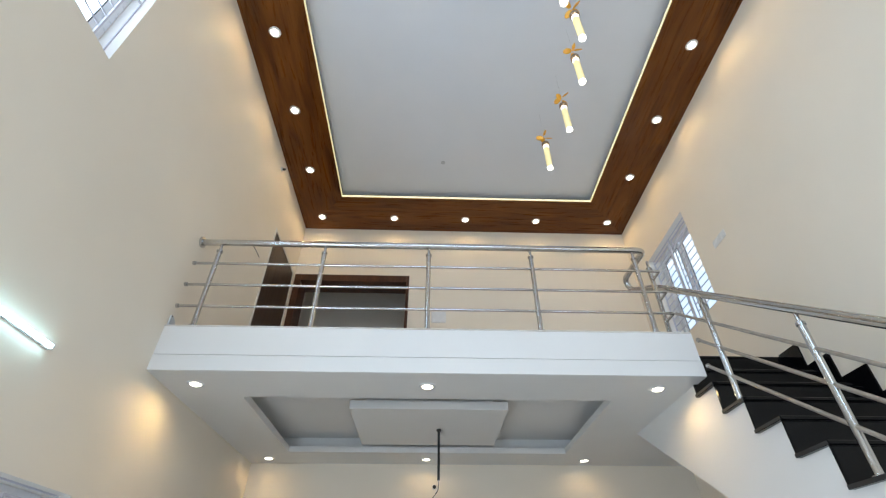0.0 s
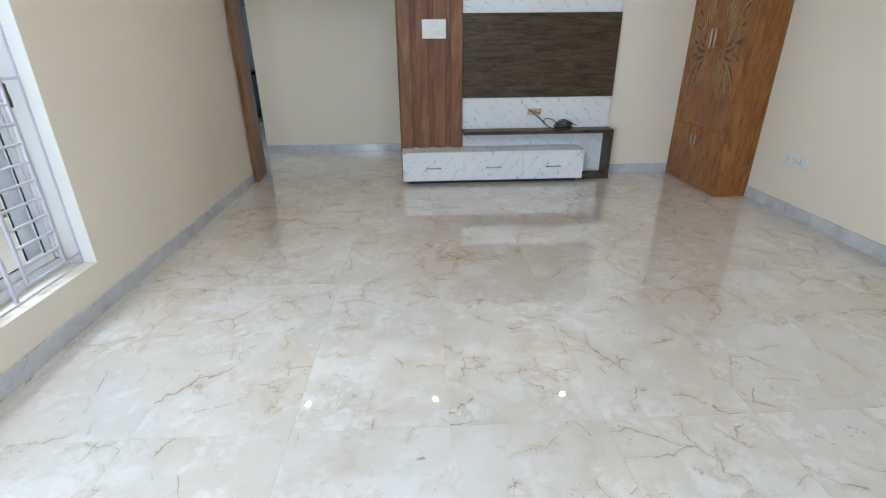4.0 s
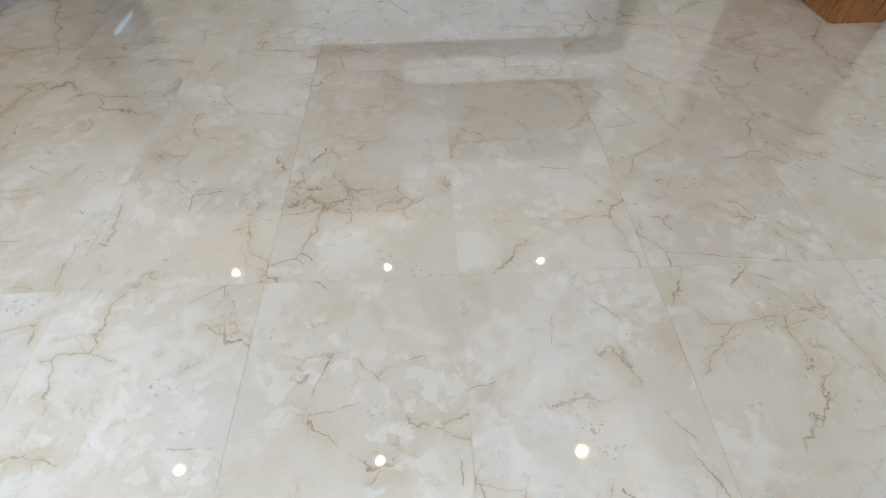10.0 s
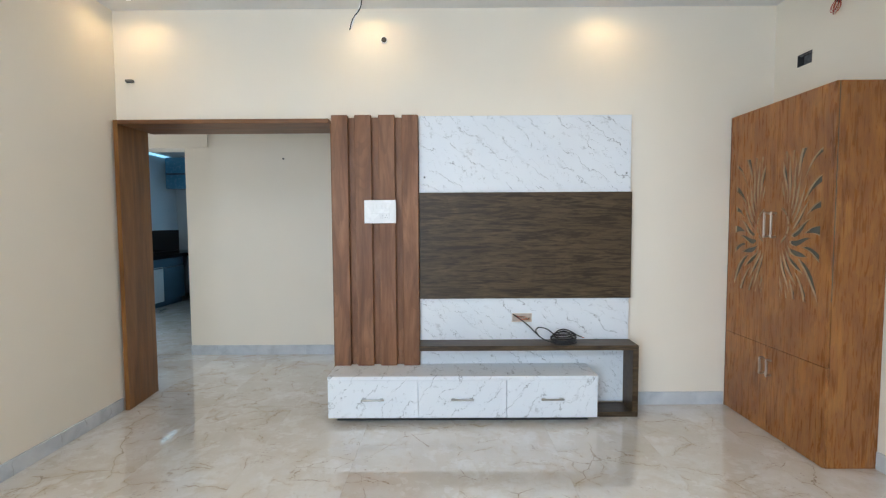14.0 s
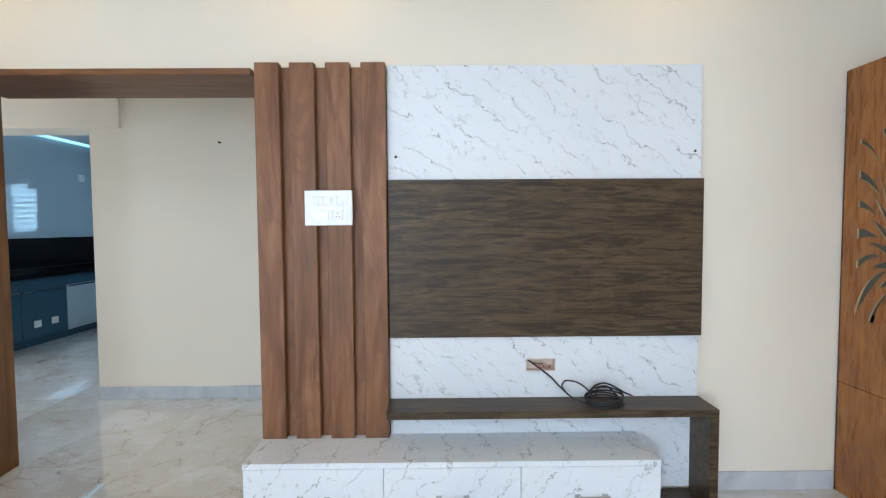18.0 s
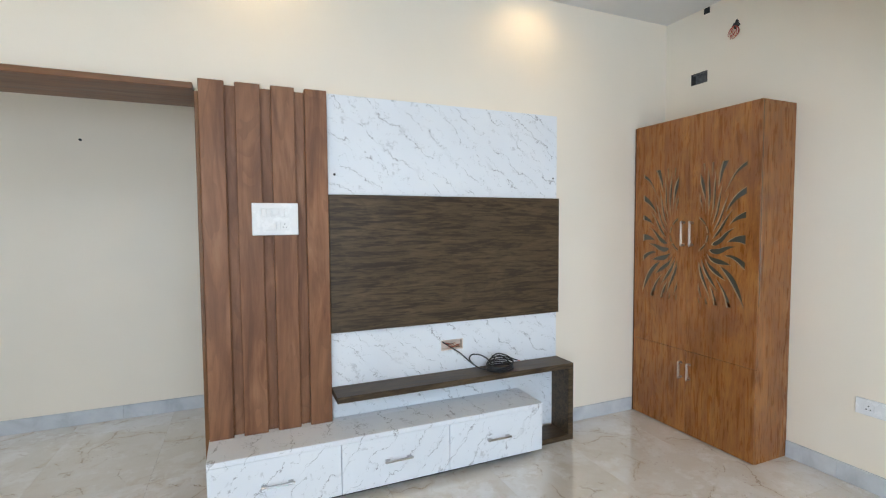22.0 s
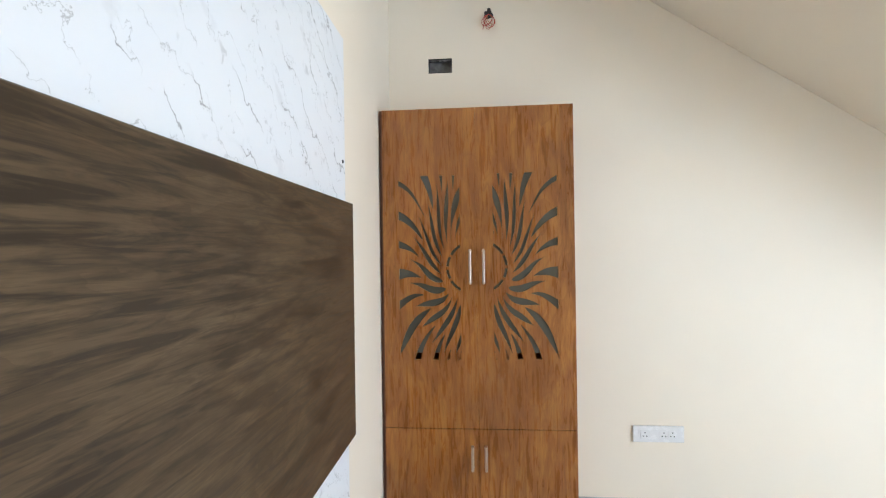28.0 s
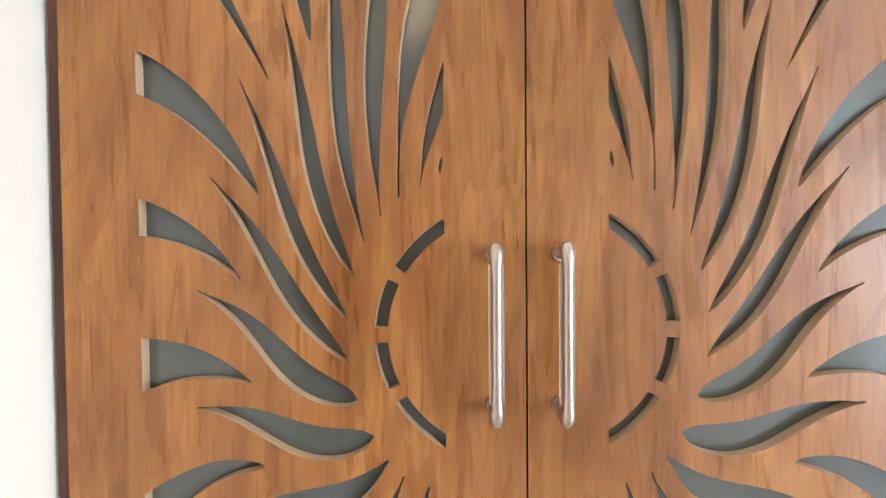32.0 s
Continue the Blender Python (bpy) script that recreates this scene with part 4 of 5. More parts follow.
for x0, x1 in ((0.003, 0.118), (0.166, 0.284), (0.335, 0.451), (0.502, 0.617)):
    part("rib", B(x0, x1, 5.708, 5.7475, 0.3325, 2.137, 0.003), FLUTE, panel, "upright wooden rib")

tv = thing("tv_back_panel", (1.385, 5.78, 0), "white veined laminate panel with a dark wooden band for a television", "wall panel")
part("upper_board", B(0.620, 2.149, 5.757, 5.804, 1.5885, 2.137, 0.002), MARBLE, tv, "white marble laminate board")
bm = pierced(bmesh.new(), "y", 0.620, 2.149, 0.047, 0.8175, [(1.293, 1.441, 0.640, 0.705)], 5.757, 5.804)
part("lower_board", bm, MARBLE, tv, "white marble laminate board")
part("dark_board", B(0.622, 2.153, 5.733, 5.804, 0.8185, 1.5875, 0.002), DARK, tv, "dark brown wood grain board")
part("screw", cyl(bmesh.new(), (0.660, 5.7565, 1.700), (0.660, 5.754, 1.700), 0.007, n=10), SLOT, tv)
part("screw", cyl(bmesh.new(), (2.118, 5.7565, 1.722), (2.118, 5.754, 1.722), 0.006, n=10), SLOT, tv)

boxhole = thing("socket_recess", (1.367, 5.79, 0.67), "open wooden socket recess with loose wire ends", "socket box")
bm = bmesh.new()
box(bm, 1.2935, 1.4405, 5.793, 5.804, 0.6405, 0.7045)
part("back", bm, BOXBED, boxhole)
for x0, x1, z0, z1 in ((1.2935, 1.2985, 0.6405, 0.7045), (1.4355, 1.4405, 0.6405, 0.7045), (1.2987, 1.4353, 0.6405, 0.6455), (1.2987, 1.4353, 0.6995, 0.7045)):
    part("side", B(x0, x1, 5.755, 5.7925, z0, z1), BOXBED, boxhole)
for i in range(4):
    pts = [(1.335 + 0.006 * i, 5.788, 0.672), (1.325 + 0.012 * i, 5.765, 0.688 - 0.006 * i), (1.345 + 0.014 * i, 5.758, 0.674 + 0.004 * i), (1.350 + 0.02 * i, 5.766, 0.654), (1.39 + 0.012 * i, 5.764, 0.661 - 0.003 * i), (1.415 + 0.004 * i, 5.770, 0.668)]
    part("wire_end", tube(bmesh.new(), rounded(pts, 0.02), 0.0017, 6), (WIRE_RED, COPPER, CABLE, COPPER)[i], boxhole)

shelf = thing("tv_shelf", (1.385, 5.66, 0), "dark brown wooden shelf with one side panel reaching the floor", "shelf")
part("top_board", B(0.621, 2.155, 5.573, 5.7325, 0.476, 0.510, 0.002), DARK, shelf)
part("top_rear", B(0.621, 2.155, 5.733, 5.7565, 0.476, 0.510), DARK, shelf)
part("side_board", B(2.115, 2.155, 5.573, 5.7565, 0.037, 0.4755, 0.002), DARK, shelf)
part("bottom_board", B(1.842, 2.155, 5.573, 5.7565, 0.001, 0.0365, 0.002), DARK, shelf)

unit = thing("drawer_unit", (0.92, 5.61, 0), "low white marble laminate unit with three drawers", "drawer unit")
part("top", B(0.001, 1.838, 5.465, 5.7065, 0.306, 0.332, 0.002), MARBLE_FRONT, unit, "white marble laminate top")
part("top_rear", B(0.6185, 1.838, 5.707, 5.7565, 0.306, 0.332, 0.001), MARBLE_FRONT, unit)
part("top_rear", B(0.001, 0.6165, 5.707, 5.7475, 0.306, 0.332), MARBLE_FRONT, unit)
part("carcass", B(0.004, 1.834, 5.487, 5.7065, 0.042, 0.3055), MARBLE_FRONT, unit)
# near-black colour gives the shadow gap below the drawers
part("plinth", B(0.05, 1.79, 5.53, 5.7065, 0.001, 0.0415), SLOT, unit, "recessed plinth coloured near-black for the shadow gap")
for x0, x1 in ((0.002, 0.6155), (0.6185, 1.2175), (1.2205, 1.836)):
    drawer = part("drawer", B(x0, x1, 5.467, 5.4865, 0.043, 0.3045, 0.0015), MARBLE_FRONT, unit, "white marble laminate drawer front")
    c = (x0 + x1) / 2
    bm = bmesh.new()
    box(bm, c - 0.078, c + 0.078, 5.438, 5.447, 0.170, 0.182, 0.002)
    for x in (c - 0.06, c + 0.06):
        box(bm, x - 0.012, x + 0.012, 5.4472, 5.4665, 0.170, 0.182, 0.001)
    part("handle", bm, STEEL, drawer, "flat chrome bar handle")

coil = thing("cable", (1.64, 5.65, 0.51), "coiled black cable lying on the shelf", "cable")
pts = [(1.300, 5.785, 0.697), (1.36, 5.768, 0.655), (1.41, 5.735, 0.622), (1.46, 5.70, 0.569), (1.50, 5.68, 0.535), (1.545, 5.665, 0.5165), (1.585, 5.65, 0.5155)]
for j in range(70):
    a = 2.9 + j * 6.28319 / 14
    turn = j / 14
    wide = 0.086 + 0.008 * math.sin(turn * 2.1)
    pts.append((1.645 + wide * math.cos(a) + 0.004 * math.sin(turn * 1.7), 5.648 + (0.060 + 0.006 * math.cos(turn * 2.6)) * math.sin(a), 0.5155 + 0.0055 * turn + 0.0035 * turn * (1 + math.sin(a + 0.4))))
pts += [(1.575, 5.66, 0.560), (1.61, 5.685, 0.590), (1.66, 5.695, 0.602), (1.71, 5.685, 0.585), (1.75, 5.67, 0.560), (1.78, 5.66, 0.550)]
part("lead", tube(bmesh.new(), rounded(pts, 0.02, 3), 0.0042, 8), CABLE, coil, smooth=True)
bm = tube(bmesh.new(), rounded([(1.485, 5.69, 0.545), (1.455, 5.705, 0.585), (1.475, 5.705, 0.612), (1.53, 5.69, 0.608), (1.575, 5.67, 0.578), (1.60, 5.65, 0.535)], 0.05, 6), 0.0042, 8)
part("loop", bm, CABLE, coil, smooth=True)
bm = tube(bmesh.new(), rounded([(1.60, 5.64, 0.540), (1.62, 5.68, 0.582), (1.67, 5.69, 0.590), (1.70, 5.66, 0.565), (1.72, 5.62, 0.535)], 0.05, 6), 0.0042, 8)
part("loop", bm, CABLE, coil, smooth=True)
part("bare_end", tube(bmesh.new(), [(1.78, 5.66, 0.550), (1.796, 5.655, 0.544)], 0.003, 6), WIRE_RED, coil, "red wire end")

plate = thing("switch_plate", (0.343, 5.70, 1.45), "large white modular switch plate with a fan regulator", "switch plate")
part("frame", B(0.230, 0.457, 5.697, 5.7075, 1.370, 1.536, 0.003), PLASTIC, plate)
part("module_field", B(0.272, 0.415, 5.6955, 5.6968, 1.386, 1.516, 0.0005), PLASTIC, plate)
for row, cuts in ((1.486, (0.276, 0.298, 0.321, 0.365, 0.387, 0.411)), (1.4175, (0.276, 0.344, 0.366, 0.411))):
    for a, b in zip(cuts, cuts[1:]):
        part("switch", B(a + 0.0008, b - 0.0008, 5.6925, 5.6953, row - 0.022, row + 0.022, 0.0012), PLASTIC, plate)
part("regulator_knob", B(0.329, 0.357, 5.6895, 5.6924, 1.474, 1.496, 0.002), PLASTIC, plate)
part("rocker", B(0.348, 0.362, 5.690, 5.6924, 1.402, 1.431, 0.001), PLASTIC, plate)
for dx, dz in ((-0.008, -0.006), (0.008, -0.006), (0, 0.010)):
    part("pin_hole", cyl(bmesh.new(), (0.3885 + dx, 5.6924, 1.4175 + dz), (0.3885 + dx, 5.691, 1.4175 + dz), 0.0026, n=8), SLOT, plate)

# ---------------------------------------------------------------- carved cupboard
CX, CY, CZ = 2.885, 5.332, 1.35     # front face, middle between the doors, sun's middle
Y0, Y1 = 4.867, 5.797
cup = thing("cupboard", (3.03, CY, 0), "tall teak laminate cupboard with sunburst cut-outs in its upper doors", "cupboard")
part("side", B(CX + 0.018, XR - 0.005, Y0, Y0 + 0.018, 0.001, 2.115, 0.001), TEAK, cup)
part("side", B(CX + 0.018, XR - 0.005, Y1 - 0.018, Y1, 0.001, 2.115, 0.001), TEAK, cup)
part("top", B(CX + 0.018, XR - 0.005, Y0 + 0.019, Y1 - 0.019, 2.097, 2.115), TEAK, cup)
part("filler", B(CX + 0.003, CX + 0.0175, Y1 - 0.0105, Y1 + 0.001, 0.001, 2.113), wood("dark_red_brown_edge", (0.045, 0.014, 0.006), (0.075, 0.024, 0.011), (0.105, 0.036, 0.017)), cup, "dark brown filler strip")
part("shelf", B(CX + 0.040, XR - 0.024, Y0 + 0.019, Y1 - 0.019, 0.55, 0.568), TEAK, cup)
part("bottom", B(CX + 0.040, XR - 0.024, Y0 + 0.019, Y1 - 0.019, 0.03, 0.048), TEAK, cup)
part("back", B(XR - 0.023, XR - 0.005, Y0 + 0.019, Y1 - 0.019, 0.002, 2.096), TEAK, cup)

# cut-outs of one door, in hundredths of a metre from the sun's middle: root, tip, bow, sway, width, where it is widest
RAYS_ABOVE = [
    (10.2, 14.1, 7.5, 27.2, 0.03, -0.16, 1.41, 0.59), (12.3, 13.0, 7.5, 39.3, -1.15, -0.14, 2.97, 0.70), (14.1, 11.2, 13.6, 41.7, -0.69, -0.20, 2.06, 0.54),
    (15.7, 8.6, 18.9, 40.3, -0.84, -0.34, 1.67, 0.48), (16.8, 5.3, 23.4, 31.7, -1.01, -0.37, 1.81, 0.38), (17.5, 1.2, 27.7, 24.6, -0.87, -0.35, 1.70, 0.37),
    (8.35, 15.2, 8.1, 16.9, 0.0, 0.0, 0.34, 0.5)]
RAYS_BELOW = [
    (17.4, -3.1, 30.7, 15.1, -0.34, -0.38, 2.14, 0.38), (16.5, -6.9, 32.2, 4.0, -0.61, -0.74, 3.04, 0.30), (15.0, -10.4, 32.5, -7.5, -1.05, -0.73, 3.40, 0.32),
    (13.6, -12.8, 29.8, -18.9, -1.48, -0.56, 3.28, 0.47), (12.1, -14.4, 26.8, -28.8, -1.67, -0.52, 2.89, 0.56), (9.6, -15.4, 22.0, -36.5, -1.24, -0.24, 2.48, 0.49),
    (8.1, -18.2, 16.6, -41.9, -0.57, -0.30, 2.46, 0.40), (7.9, -31.6, 10.5, -42.0, -0.29, -0.15, 1.52, 0.45)]
# the cut-outs that widen to the edge of the field: root, end, bow, sway, width, taper
ENDS_ABOVE = [
    (11.2, 36.9, 10.7, 45.0, 0.0, 0.0, 1.35, 0.80), (16.3, 35.6, 16.9, 45.0, 0.0, 0.0, 1.60, 0.80), (20.7, 28.0, 25.2, 44.6, 0.62, -0.09, 3.60, 0.65),
    (24.7, 24.2, 38.3, 41.4, 1.93, -0.36, 2.36, 0.86), (25.9, 13.1, 38.5, 25.7, 1.58, -0.08, 3.99, 0.63), (27.7, 4.8, 38.5, 11.4, 1.14, 0.0, 3.74, 0.86)]
ENDS_BELOW = [
    (26.9, -5.1, 38.5, -3.4, 1.08, -0.04, 5.48, 0.82), (25.7, -13.4, 38.4, -18.8, 1.45, 0.18, 3.57, 0.52), (20.4, -28.1, 29.0, -44.5, 1.18, -0.10, 2.87, 0.58),
    (15.9, -32.6, 20.3, -44.5, 0.54, -0.01, 2.55, 0.55), (13.0, -39.5, 14.4, -44.9, 0.08, 0.02, 1.10, 0.76), (7.9, -40.6, 8.9, -45.2, 0.05, 0.0, 1.00, 0.70)]
SICKLE = (22.6, -20.0, 38.7, -44.6, 2.45, 0.35, 3.55, 0.40)
GAP, HIGH, LOW = 7.9, 44.4, -44.8


def blade(p, r, bow, sway, width, peak, square):
    """A swaying blade from p to r, widest at its peak. square: it widens all the way to r, where the field cuts it off."""
    p, r = Vector(p), Vector(r)
    chord = r - p
    normal = Vector((-chord.y, chord.x)).normalized()
    n = 22
    tail = 1.15 * peak / (1 - peak)
    top = peak ** tail * (1 - peak) ** 1.15
    spine = [p + chord * (i / n) + normal * (bow * 4 * (i / n) * (1 - i / n) + sway * math.sin(6.28319 * i / n)) for i in range(n + 1)]
    if square:
        spine[-1] = spine[-1] + (spine[-1] - spine[-2]).normalized() * width * 0.6
    left, right = [], []
    for i, c in enumerate(spine):
        t = i / n
        d = (spine[min(i + 1, n)] - spine[max(i - 1, 0)]).normalized()
        w = width * (t ** peak if square else max(t ** tail * (1 - t) ** 1.15 / top, 0.07))
        across = Vector((-d.y, d.x)) * w / 2
        left.append(c + across)
        right.append(c - across)
    return left + right[::-1]


def clip(poly, wide):
    """The outline cut to the carved field of the door."""
    for axis, side, limit in ((0, 1, GAP), (0, -1, wide), (1, -1, HIGH), (1, 1, LOW)):
        out = []
        for a, b in zip(poly, poly[1:] + poly[:1]):
            ia, ib = (a[axis] - limit) * side >= 0, (b[axis] - limit) * side >= 0
            if ia:
                out.append(a)
            if ia != ib:
                t = (limit - a[axis]) / (b[axis] - a[axis])
                out.append(a + (b - a) * t)
        poly = out
        if len(poly) < 3:
            return []
    clean = []
    for v in poly:
        if not clean or (v - clean[-1]).length > 0.06:
            clean.append(v)
    if len(clean) > 2 and (clean[0] - clean[-1]).length <= 0.06:
        clean.pop()
    return clean if len(clean) > 2 else []


def cutouts(wide):
    shapes = [blade(e[0:2], e[2:4], *e[4:], False) for e in RAYS_ABOVE + RAYS_BELOW + [SICKLE]]
    shapes += [blade(e[0:2], e[2:4], *e[4:], True) for e in ENDS_ABOVE + ENDS_BELOW]
    for lo, hi in ((29.5, 57), (3, 24), (-24, -3.5), (-57, -30)):
        arc = []
        for i in range(7):
            t = radians(lo + (hi - lo) * i / 6)
            arc.append((math.cos(t), math.sin(t)))
        shapes.append([Vector((14.8 * c, 13.4 * s - 0.4)) for c, s in arc] + [Vector((13.5 * c, 12.1 * s - 0.4)) for c, s in arc[::-1]])
    cut = [clip(s, wide) for s in shapes]
    return [s for s in cut if s]


def carved_door(name, side):
    """A door with the cut-outs. side: +1 towards the room's entrance, -1 towards the television wall."""
    bm = bmesh.new()
    far_y = (CY - Y0 if side > 0 else Y1 - CY - 0.010) - 0.001
    loops = [[(0.0009, 0.568), (far_y, 0.568), (far_y, 2.114), (0.0009, 2.114)]]
    for s in cutouts(38.5 if side > 0 else 37.8):
        loops.append([(v.x / 100, CZ + v.y / 100 - (0.0 if side > 0 else 0.004)) for v in s])
    edges = []
    for loop in loops:
        vs = [bm.verts.new((CX, CY - side * u, z)) for u, z in loop]
        edges += [bm.edges.new((a, b)) for a, b in zip(vs, vs[1:] + vs[:1])]
    bmesh.ops.triangle_fill(bm, use_beauty=True, use_dissolve=False, edges=edges)
    bmesh.ops.recalc_face_normals(bm, faces=bm.faces[:])
    front = bm.faces[:]
    if sum(f.normal.x * f.calc_area() for f in front) > 0:
        bmesh.ops.reverse_faces(bm, faces=front)
    got = bmesh.ops.extrude_face_region(bm, geom=front, use_keep_orig=True)
    bmesh.ops.translate(bm, vec=(0.012, 0, 0), verts=[v for v in got["geom"] if isinstance(v, bmesh.types.BMVert)])
    ob = part(name, bm, TEAK, cup, "teak laminate door with a cut-out sunburst")
    ob.data.materials.append(EDGEWOOD)
    for poly in ob.data.polygons:
        if abs(poly.normal.x) < 0.5 and 0.02 < abs(poly.center.y - CY) < far_y - 0.02 and 0.6 < poly.center.z < 2.08:
            poly.material_index = 1
    a, b = sorted((CY - side * 0.0009, CY - side * far_y))
    part("backing", B(CX + 0.0125, CX + 0.0165, a, b, 0.930, 2.112), BACKING, ob, "dull grey green glass behind the cut-outs")
    return ob


def pull(z0, z1, y, door):
    """A round bar that swells towards both ends, where it bends back to the door."""
    x = CX - 0.033
    c, h = (z0 + z1) / 2, (z1 - z0) / 2
    pts, rs = [], []
    for e in (-1, 1):
        end = [(CX - 0.0005, c + e * (h - 0.012), 0.0062), (CX - 0.012, c + e * (h - 0.0085), 0.0060), (CX - 0.024, c + e * (h - 0.0068), 0.0068),
               (x + 0.003, c + e * (h - 0.0075), 0.0072), (x, c + e * (h - 0.012), 0.0068), (x - 0.0005, c + e * (h - 0.019), 0.0057), (x - 0.001, c + e * (h - 0.030), 0.0048)]
        for px, pz, r in (end if e < 0 else end[::-1]):
            pts.append((px, y, pz))
            rs.append(r)
    bm = tube(bmesh.new(), pts, rs, 16)
    part("handle", bm, SATIN, door, "satin nickel pull handle", True)
    part("handle_strap", B(CX - 0.0295, CX - 0.0265, y - 0.0072, y + 0.0072, z0 + 0.020, z1 - 0.020, 0.001), SATIN, door, "flat satin nickel strap behind the bar")
    for e in (-1, 1):
        foot = cyl(bmesh.new(), (CX - 0.0005, y, c + e * (h - 0.012)), (CX - 0.004, y, c + e * (h - 0.012)), 0.0085, 0.0075, 16)
        part("handle_foot", foot, SATIN, door, "round satin nickel foot", True)


for side, y in ((1, 5.300), (-1, 5.364)):
    d = carved_door("upper_door", side)
    pull(1.262, 1.432, y, d)
    far_y = (CY - Y0 if side > 0 else Y1 - CY - 0.010) - 0.001
    a, b = sorted((CY - side * 0.0009, CY - side * far_y))
    low = part("lower_door", B(CX, CX + 0.0165, a, b, 0.006, 0.565, 0.001), TEAK, cup, "plain teak laminate door")
    pull(0.372, 0.492, y, low)

# ---------------------------------------------------------------- small things on the walls
sp = thing("socket_plate", (XR, 4.394, 0.443), "white wall plate with three sockets and one switch", "socket plate")
part("frame", B(XR - 0.011, XR - 0.0005, 4.263, 4.525, 0.400, 0.486, 0.003), PLASTIC, sp)
part("surround", B(XR - 0.0125, XR - 0.0112, 4.292, 4.496, 0.412, 0.472, 0.001), PLASTIC, sp)
for y0, y1 in ((4.442, 4.487), (4.392, 4.440), (4.347, 4.389), (4.304, 4.345)):
    part("module", B(XR - 0.0150, XR - 0.0126, y0, y1, 0.420, 0.464, 0.0015), PLASTIC, sp)
for y in (4.4645, 4.368, 4.3245):
    for dy, dz in ((-0.009, -0.006), (0.009, -0.006), (0, 0.012)):
        part("pin_hole", cyl(bmesh.new(), (XR - 0.0151, y + dy, 0.440 + dz), (XR - 0.0160, y + dy, 0.440 + dz), 0.0034, n=8), SLOT, sp)

wirehole = thing("wire_outlet", (XR, 5.255, 2.69), "wall hole with hanging red lamp wires", "wire outlet")
hole_rng = random.Random(17)
bm = bmesh.new()
ring = []
for i in range(18):
    t = i * math.tau / 18
    r = 0.024 * hole_rng.uniform(0.72, 1.22) * (1.35 if i in (4, 5) else 1.0)
    ring.append((XR - 0.002, 5.250 + r * math.cos(t), 2.708 + r * math.sin(t)))
front = [bm.verts.new(v) for v in ring]
rear = [bm.verts.new((XR - 0.0006, y, z)) for _, y, z in ring]
bm.faces.new(front)
bm.faces.new(rear)
for i in range(18):
    bm.faces.new((front[i], front[i - 1], rear[i - 1], rear[i]))
part("hole", bm, CONDUIT, wirehole, "dark torn hole in the plaster")
for dy, dz, r in ((-0.014, 0.004, 0.006), (0.004, -0.006, 0.007), (0.016, 0.002, 0.005)):
    part("wire_end", cyl(bmesh.new(), (XR - 0.002, 5.250 + dy, 2.706 + dz), (XR - 0.018, 5.250 + dy, 2.700 + dz), r, n=10), SLOT, wirehole, "black taped wire end")
for i in range(6):
    w, h, lean = 0.020 + 0.004 * (i % 3), 0.060 + 0.009 * (i % 4), 0.006 * (i - 2.5)
    pts = []
    for j in range(9):
        t = j / 8 * math.tau
        pts.append((XR - 0.012 - 0.010 * math.sin(t / 2) - 0.0015 * i, 5.250 + lean * (1 - math.cos(t)) / 2 * 1.5 + w * math.sin(t), 2.700 - h * (1 - math.cos(t)) / 2))
    part("wire", tube(bmesh.new(), rounded(pts, 0.012, 4), 0.0017, 6), WIRE_RED if i % 3 else COPPER, wirehole)
part("wire_tail", tube(bmesh.new(), rounded([(XR - 0.016, 5.262, 2.690), (XR - 0.020, 5.276, 2.655), (XR - 0.014, 5.283, 2.622)], 0.02, 4), 0.0017, 6), WIRE_RED, wirehole)
niche = thing("meter_niche", (XR + 0.05, 5.52, 2.40), "small dark rectangular hole for a switch box", "wall niche")
part("back", B(XR + 0.045, XR + 0.05, 5.4555, 5.5845, 2.4005, 2.4795), plain("galvanised_box", (0.20, 0.20, 0.205), 0.55, vary=0.55, noise_scale=45), niche, "grey metal box back")
for i in range(9):
    y, r = 5.466 + 0.0135 * i, 0.0035 + 0.0045 * ((i * 7) % 5) / 4
    bm = bmesh.new()
    bmesh.ops.create_icosphere(bm, subdivisions=1, radius=r)
    bmesh.ops.scale(bm, vec=(1.0, 1.5, 0.8), verts=bm.verts)
    bmesh.ops.translate(bm, vec=(XR + 0.012, y, 2.4765 - r * 0.5), verts=bm.verts)
    part("mortar_lump", bm, plain("grey_mortar", (0.30, 0.29, 0.28), 0.9, vary=0.4) if i == 0 else bpy.data.materials["grey_mortar"], niche)
for y0, y1, z0, z1 in ((5.4555, 5.458, 2.4005, 2.4795), (5.582, 5.5845, 2.4005, 2.4795), (5.4585, 5.5815, 2.4005, 2.403), (5.4585, 5.5815, 2.477, 2.4795)):
    part("side", B(XR + 0.001, XR + 0.0445, y0, y1, z0, z1), CONDUIT, niche)
solid("conduit_hole", B(XR - 0.004, XR - 0.0006, 5.445, 5.490, 2.865, 2.905, 0.001), CONDUIT, "small dark conduit hole under the ceiling", "wall hole")
lh = thing("lamp_outlet", (0.375, YT, 2.68), "round conduit end for a wall lamp", "wire outlet")
part("pipe", cyl(bmesh.new(), (0.375, YT - 0.0005, 2.686), (0.375, YT - 0.012, 2.686), 0.024, n=18), PLASTIC, lh)
part("hole", cyl(bmesh.new(), (0.375, YT - 0.0122, 2.686), (0.375, YT - 0.0135, 2.686), 0.019, n=18), CONDUIT, lh)
cl = thing("wall_bracket", (-1.468, YT, 2.405), "small grey metal bracket above the opening", "bracket")
part("clip", B(-1.495, -1.442, YT - 0.03, YT - 0.0005, 2.397, 2.416, 0.003), plain("grey_clip", (0.16, 0.15, 0.13), 0.5), cl)
